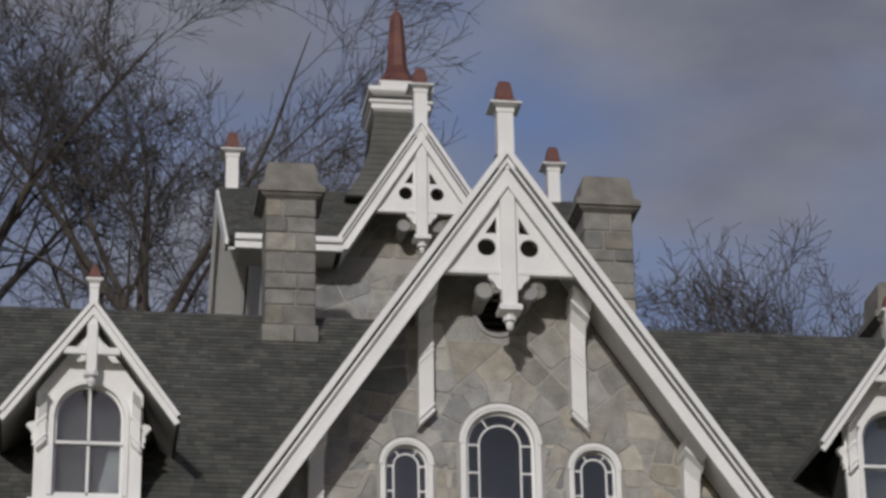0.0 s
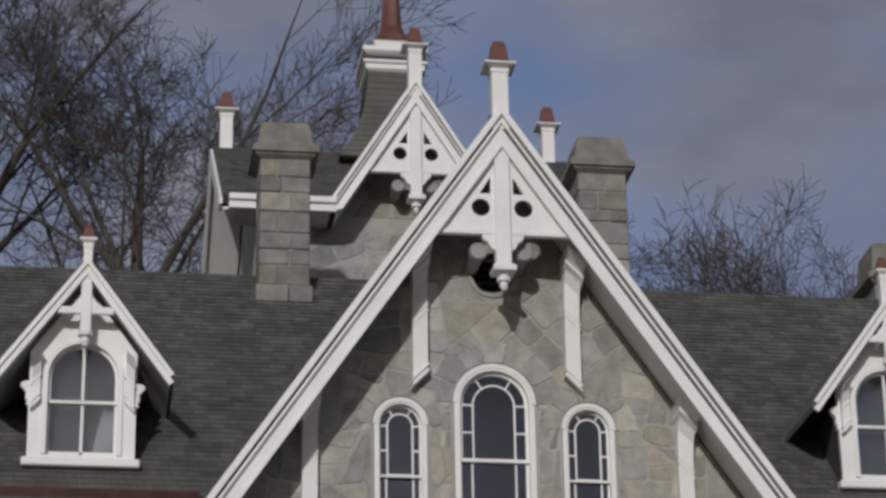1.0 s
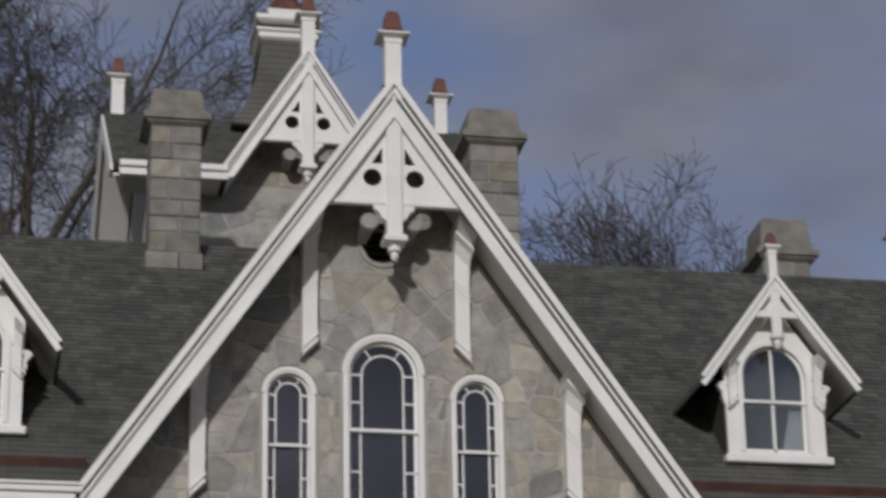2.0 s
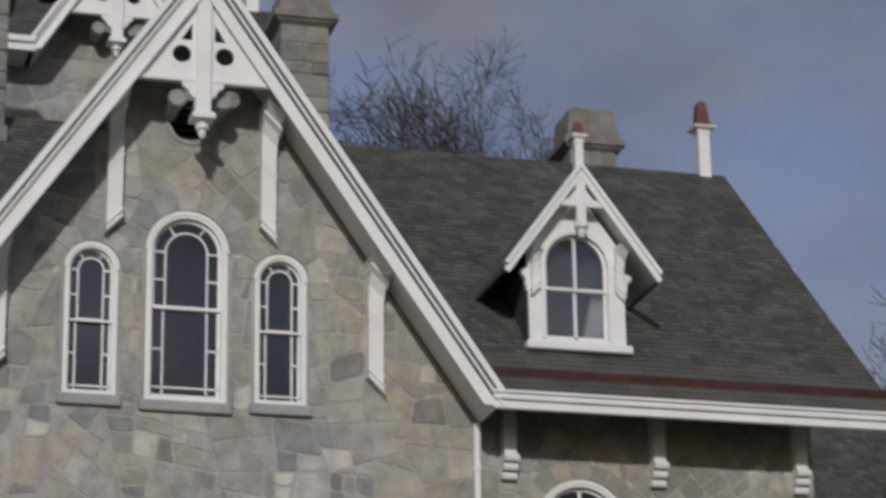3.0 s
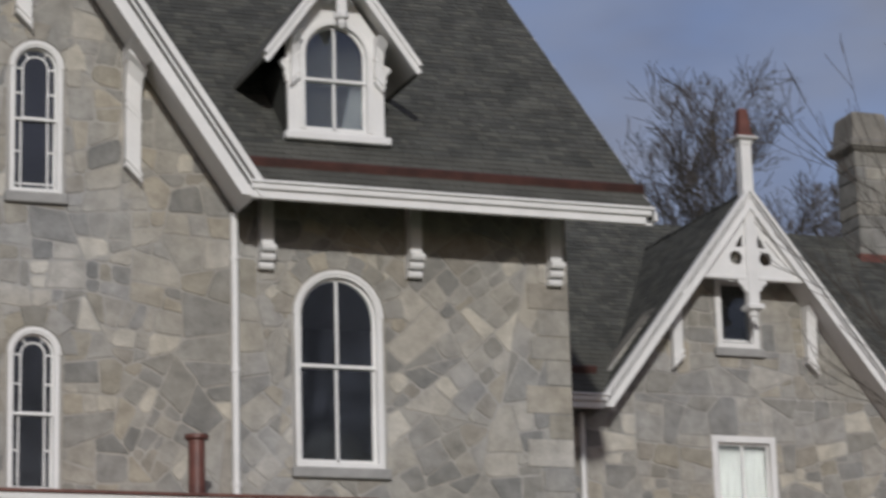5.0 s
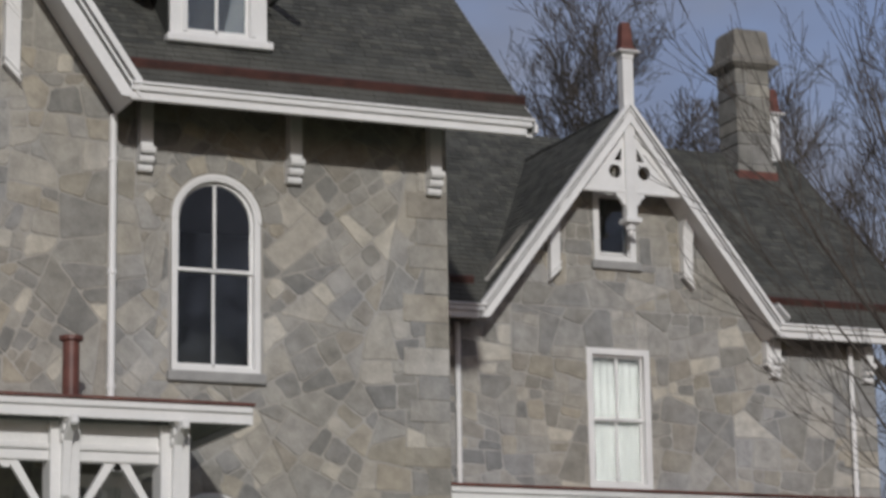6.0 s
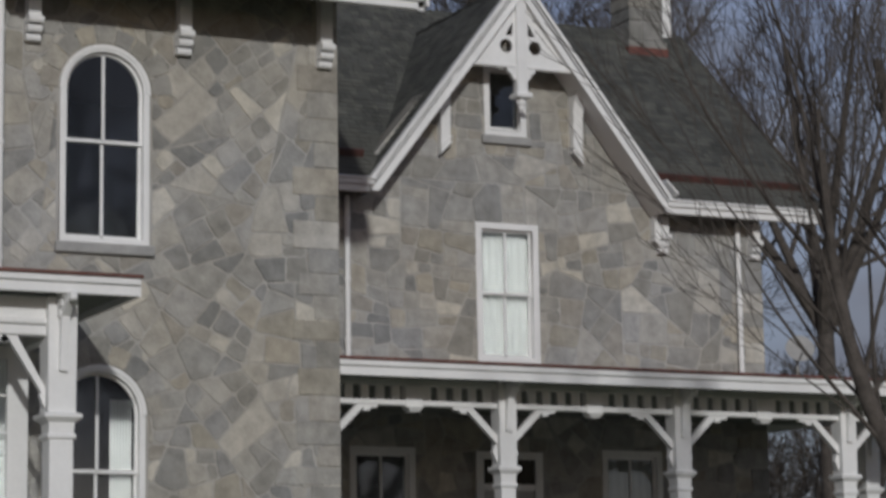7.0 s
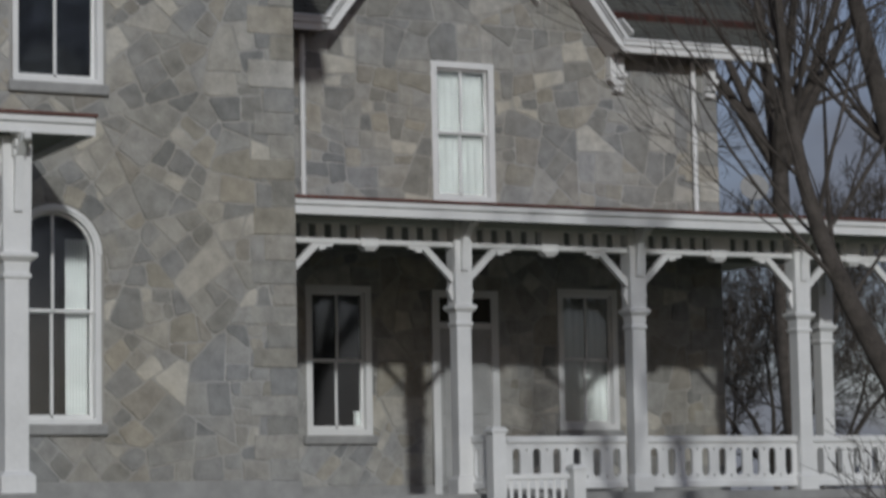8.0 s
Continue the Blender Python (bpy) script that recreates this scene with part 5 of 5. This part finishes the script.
# ---- stones and shingles, piece by piece ----
def rubble(parent, outline, holes, y, seed, near, size=1.0, slanting=0.3):
    """Irregular stones laid over a wall, each proud of its joints; the ones within `near` are objects of their own.
    The mason worked patch by patch, some level and a share of them slanting."""
    rng = random.Random(seed)
    xs_, zs_ = [p[0] for p in outline], [p[1] for p in outline]
    step = 1.25
    seeds = [(min(xs_) + step * (i + rng.uniform(-0.1, 1.1)), min(zs_) + step * (j + rng.uniform(-0.1, 1.1)))
             for i in range(-1, int((max(xs_) - min(xs_)) / step) + 2) for j in range(-1, int((max(zs_) - min(zs_)) / step) + 2)]
    stones, todo = [], []
    for cx, cz in seeds:
        patch = list(outline)
        for ox, oz in seeds:
            far = math.hypot(ox - cx, oz - cz)
            if 1e-6 < far < 3.6 * step and len(patch) > 2:
                mx, mz = (cx + ox) / 2, (cz + oz) / 2
                patch = clip(patch, (mx, mz), (mx - (oz - cz), mz + (ox - cx)), True)
        if len(patch) > 2:
            drift = 0.5 + noise.noise(Vector((cx * 0.4 + seed, cz * 0.4, 3.1)))
            lie = rng.choice((0.7, 0.85, -0.7, 0.6)) + rng.gauss(0, 0.1) if drift + rng.gauss(0, 0.12) < slanting else rng.gauss(0, 0.07)
            todo.append((patch, lie))
    while todo:
        poly, lie = todo.pop()
        turn = lie + rng.gauss(0, 0.05)
        ux, uz = math.cos(turn), math.sin(turn)
        a = [p[0] * ux + p[1] * uz for p in poly]
        b = [-p[0] * uz + p[1] * ux for p in poly]
        la, lb = max(a) - min(a), max(b) - min(b)
        goal = 0.07 + 0.30 * rng.random() ** 1.7
        if area(poly) < goal * size and max(la, lb) < 2.0 * min(la, lb) or area(poly) < 0.06:
            stones.append(poly)
            continue
        f = rng.uniform(0.34, 0.66)
        tilt = rng.gauss(0, 0.11)
        if la > lb * rng.uniform(0.95, 1.6):
            m = min(a) + f * la
            px, pz = m * ux - 0.5 * (max(b) + min(b)) * uz, m * uz + 0.5 * (max(b) + min(b)) * ux
            wx, wz = -math.sin(turn + tilt), math.cos(turn + tilt)
        else:
            m = min(b) + f * lb
            px, pz = 0.5 * (max(a) + min(a)) * ux - m * uz, 0.5 * (max(a) + min(a)) * uz + m * ux
            wx, wz = math.cos(turn + tilt), math.sin(turn + tilt)
        for keep in (True, False):
            bit = clip(poly, (px, pz), (px + wx, pz + wz), keep)
            if len(bit) > 2 and area(bit) > 0.004:
                todo.append((bit, lie))
    whole, stones = stones, []
    for poly in whole:
        # draw the edges in to leave a joint
        inner = poly
        for p, q in zip(poly, poly[1:] + poly[:1]):
            l = math.hypot(q[0] - p[0], q[1] - p[1])
            if l < 1e-6:
                continue
            ox, oz = -(q[1] - p[1]) / l * 0.0075, (q[0] - p[0]) / l * 0.0075
            inner = clip(inner, (p[0] + ox, p[1] + oz), (q[0] + ox, q[1] + oz), True)
            if len(inner) < 3:
                break
        if len(inner) < 3:
            continue
        bits = [inner]
        for h in holes:
            bits = minus(bits, h)
        stones += [b for b in bits if area(b) > 0.006]
    verts, faces = [], []
    made = 0
    for poly in stones:
        clean = [p for p, q in zip(poly, poly[1:] + poly[:1]) if math.hypot(p[0] - q[0], p[1] - q[1]) > 0.015]
        if len(clean) < 3:
            continue
        cx, cz = sum(p[0] for p in clean) / len(clean), sum(p[1] for p in clean) / len(clean)
        # knock off the corners and roughen the edges
        rough = []
        for p, q in zip(clean, clean[1:] + clean[:1]):
            l = math.hypot(q[0] - p[0], q[1] - p[1])
            c = min(rng.uniform(0.012, 0.06), 0.32 * l) / l
            wob = rng.uniform(-0.014, 0.006) if l > 0.14 else 0.0
            rough.append((p[0] + c * (q[0] - p[0]), p[1] + c * (q[1] - p[1])))
            if wob:
                rough.append(((p[0] + q[0]) / 2 + wob * (q[1] - p[1]) / l, (p[1] + q[1]) / 2 - wob * (q[0] - p[0]) / l))
            rough.append((q[0] - c * (q[0] - p[0]), q[1] - c * (q[1] - p[1])))
        clean = rough
        out = rng.uniform(0.004, 0.016)
        n = len(clean)
        vs = [(p[0], y + 0.004, p[1]) for p in clean]
        for p in clean:
            l = math.hypot(p[0] - cx, p[1] - cz)
            f = 1 - 0.008 / max(l, 0.05)
            vs.append((cx + (p[0] - cx) * f, y - out + rng.uniform(-0.004, 0.004), cz + (p[1] - cz) * f))
        fs = [tuple(range(n, 2 * n))] + [(i, (i + 1) % n, n + (i + 1) % n, n + i) for i in range(n)]
        if made < 295 and near(cx, cz):
            me = bpy.data.meshes.new("stone")
            me.from_pydata(vs, [], fs)
            me.materials.append(BLOCK)
            part("stone", me, None, parent)
            made += 1
        else:
            b = len(verts)
            verts += vs
            faces += [tuple(b + i for i in f) for f in fs]
    me = bpy.data.meshes.new("rubble")
    me.from_pydata(verts, [], faces)
    me.materials.append(STONE)
    tagged(part("rubble", me, None, parent), kind="stuff")


def opening(spec, grow=0.0):
    xc, z0, z1, w, n = spec
    return arch(xc, z0 - 0.14, z1 + grow, w + 2 * grow, n)


rubble(bpy.data.objects["wall_gable"], [(1.73, 2.22), (9.42, 2.22), (9.42, 10.83), (XC, 16.42), (1.73, 10.83)], [opening(w, 0.035) for w in GABLE_WINDOWS] + [ring(XC + 0.02, 14.69, 0.35, 20)], GABLE_Y, 5,
       lambda x, z: z > 9.3, 1.1, 0.12)
rubble(bpy.data.objects["wall_main_right"], [(9.42, 2.22), (14.31, 2.22), (14.31, 11.4), (9.42, 11.4)], [opening(w, 0.035) for w in MAIN_WINDOWS[:2]], MAIN_Y, 6, lambda x, z: True, 1.1, 0.62)
rubble(bpy.data.objects["wall_main_left"], [(-3.16, 2.22), (1.73, 2.22), (1.73, 11.4), (-3.16, 11.4)], [opening(MAIN_WINDOWS[2], 0.035)], MAIN_Y, 7, lambda x, z: False)
door_hole = [(18.95, 2.1), (20.15, 2.1), (20.15, 5.35), (18.95, 5.35)]
rubble(bpy.data.objects["wall_wing"], [(14.33, 2.22), (24.5, 2.22), (24.5, 9.75), (14.33, 9.75)], [opening(w) for w in WING_WINDOWS if w[1] < 9] + [door_hole], WING_Y, 8, lambda x, z: z > 6.5, 1.15, 0.25)
rubble(bpy.data.objects["wall_wing_gable"], [(16.95, 9.75), (22.37, 9.75), (WING_X, 12.95)], [opening(WING_WINDOWS[1])], WING_Y, 9, lambda x, z: True)
rubble(bpy.data.objects["wall_rear_block"], [(3.0, 14.5), (8.15, 14.5), (8.15, 18.5), (3.0, 18.5)], [], REAR_Y, 10, lambda x, z: x < 5.6, 1.5)
rubble(bpy.data.objects["wall_rear_gable"], [(4.2, 18.75), (6.95, 18.75), (XC, 20.7)], [], REAR_Y, 11, lambda x, z: True, 1.5)


def quoins(parent, x, s, y, z0, z1, seed):
    """Squared corner stones, long and short by turns."""
    rng = random.Random(seed)
    z, i = z0, 0
    while z < z1 - 0.15:
        h = min(rng.uniform(0.24, 0.40), z1 - z)
        l = (0.62 if i % 2 else 0.40) + rng.uniform(-0.07, 0.07)
        a, b = sorted((x - s * 0.002, x - s * l))
        part("quoin", box(a, b, y - 0.019 - rng.uniform(0, 0.004), y + 0.01, z + 0.006, z + h - 0.006, 0.008), BLOCK, parent)
        z, i = z + h, i + 1


def voussoirs(parent, spec, y, count, seed, deep=0.30):
    """Wedge stones round a window head."""
    rng = random.Random(seed)
    xc, z0, z1, w, n = spec
    zc = z1 - w / 2
    for i in range(count):
        a, b = math.pi * i / count + 0.02, math.pi * (i + 1) / count - 0.02
        r0, r1 = w / 2 + 0.035, w / 2 + deep + rng.uniform(-0.07, 0.07)
        m = (a + b) / 2
        pts = [(xc + r * math.cos(q), zc + r * math.sin(q)) for r, q in ((r0, a), (r1, a), (r1 * 1.01, m), (r1, b), (r0, b), (r0, m))]
        part("voussoir", prism([(px, y - 0.018 - 0.003 * rng.random(), pz) for px, pz in pts], (0, 0.02, 0)), BLOCK, parent)


G, M = bpy.data.objects["wall_gable"], bpy.data.objects["wall_main_right"]
quoins(M, 14.31, 1, MAIN_Y, 2.22, 11.4, 3)
quoins(bpy.data.objects["wall_wing"], 24.5, 1, WING_Y, 2.22, 9.3, 4)
for i, w in enumerate(GABLE_WINDOWS[:6]):
    voussoirs(G, w, GABLE_Y, 7 if i % 3 == 0 else 5, 20 + i, 0.30 if i % 3 == 0 else 0.24)
for i, w in enumerate(MAIN_WINDOWS[:2]):
    voussoirs(M, w, MAIN_Y, 9, 30 + i, 0.30)


def shingles(name, seed, single=0):
    """Courses of shingles over a roof slope; the lowest `single` are objects of their own."""
    rng = random.Random(seed)
    c = [Vector(p) for p in ROOFS[name]]
    u = (c[1] - c[0]).normalized() if abs(c[1].z - c[0].z) < 1e-4 else (c[2] - c[0]).normalized()
    n = (c[1] - c[0]).cross(c[2] - c[0]).normalized()
    if n.z < 0:
        n = -n
    v = n.cross(u)
    if v.z < 0:
        v, u = -v, -u
    o = min(c, key=lambda p: p.z)
    flat = [((p - o).dot(u), (p - o).dot(v)) for p in c]
    turn = sum(p[0] * q[1] - q[0] * p[1] for p, q in zip(flat, flat[1:] + flat[:1]))
    if turn < 0:
        flat = flat[::-1]
    a0, a1 = min(p[0] for p in flat), max(p[0] for p in flat)
    top = max(p[1] for p in flat)
    verts, faces = [], []
    made, j = 0, 0
    while j * 0.145 < top:
        b0, b1 = j * 0.145, min((j + 1) * 0.145 + 0.01, top)
        a = a0 - rng.random() * 0.3
        while a < a1:
            w = rng.choice((0.10, 0.14, 0.18, 0.24))
            poly = [(a + 0.004, b0), (a + w - 0.004, b0), (a + w - 0.004, b1), (a + 0.004, b1)]
            a += w
            for p, q in zip(flat, flat[1:] + flat[:1]):
                poly = clip(poly, p, q, True)
                if len(poly) < 3:
                    break
            if len(poly) < 3 or area(poly) < 0.002:
                continue
            lift = rng.uniform(0.009, 0.016)
            m = len(poly)
            tops = [o + u * p[0] + v * p[1] + n * (lift * (1 - (p[1] - b0) / 0.155) + 0.003) for p in poly]
            feet = [o + u * p[0] + v * p[1] - n * 0.002 for p in poly]
            vs = [tuple(p) for p in tops + feet]
            fs = [tuple(range(m))] + [(i, m + i, m + (i + 1) % m, (i + 1) % m) for i in range(m)]
            if made < single:
                me = bpy.data.meshes.new("shingle")
                me.from_pydata(vs, [], fs)
                me.materials.append(SHINGLE)
                part("shingle", me, None, bpy.data.objects[name])
                made += 1
            else:
                b = len(verts)
                verts += vs
                faces += [tuple(b + i for i in f) for f in fs]
        j += 1
    me = bpy.data.meshes.new("shingle_courses")
    me.from_pydata(verts, [], faces)
    me.materials.append(SHINGLE)
    tagged(part("shingle_courses", me, None, bpy.data.objects[name]), kind="stuff")


shingles("roof_main_front_right", 1, 290)
shingles("roof_main_front_left", 2, 290)
shingles("roof_wing_front_right", 3, 200)
shingles("roof_wing_front_left", 4, 200)
shingles("roof_wing_gable_left", 5)
shingles("roof_wing_gable_right", 6)
shingles("roof_rear_front_left", 7)
shingles("roof_rear_front_right", 8)
shingles("roof_rear_gable_left", 9)
shingles("roof_gable_left", 10)
shingles("roof_gable_right", 12)
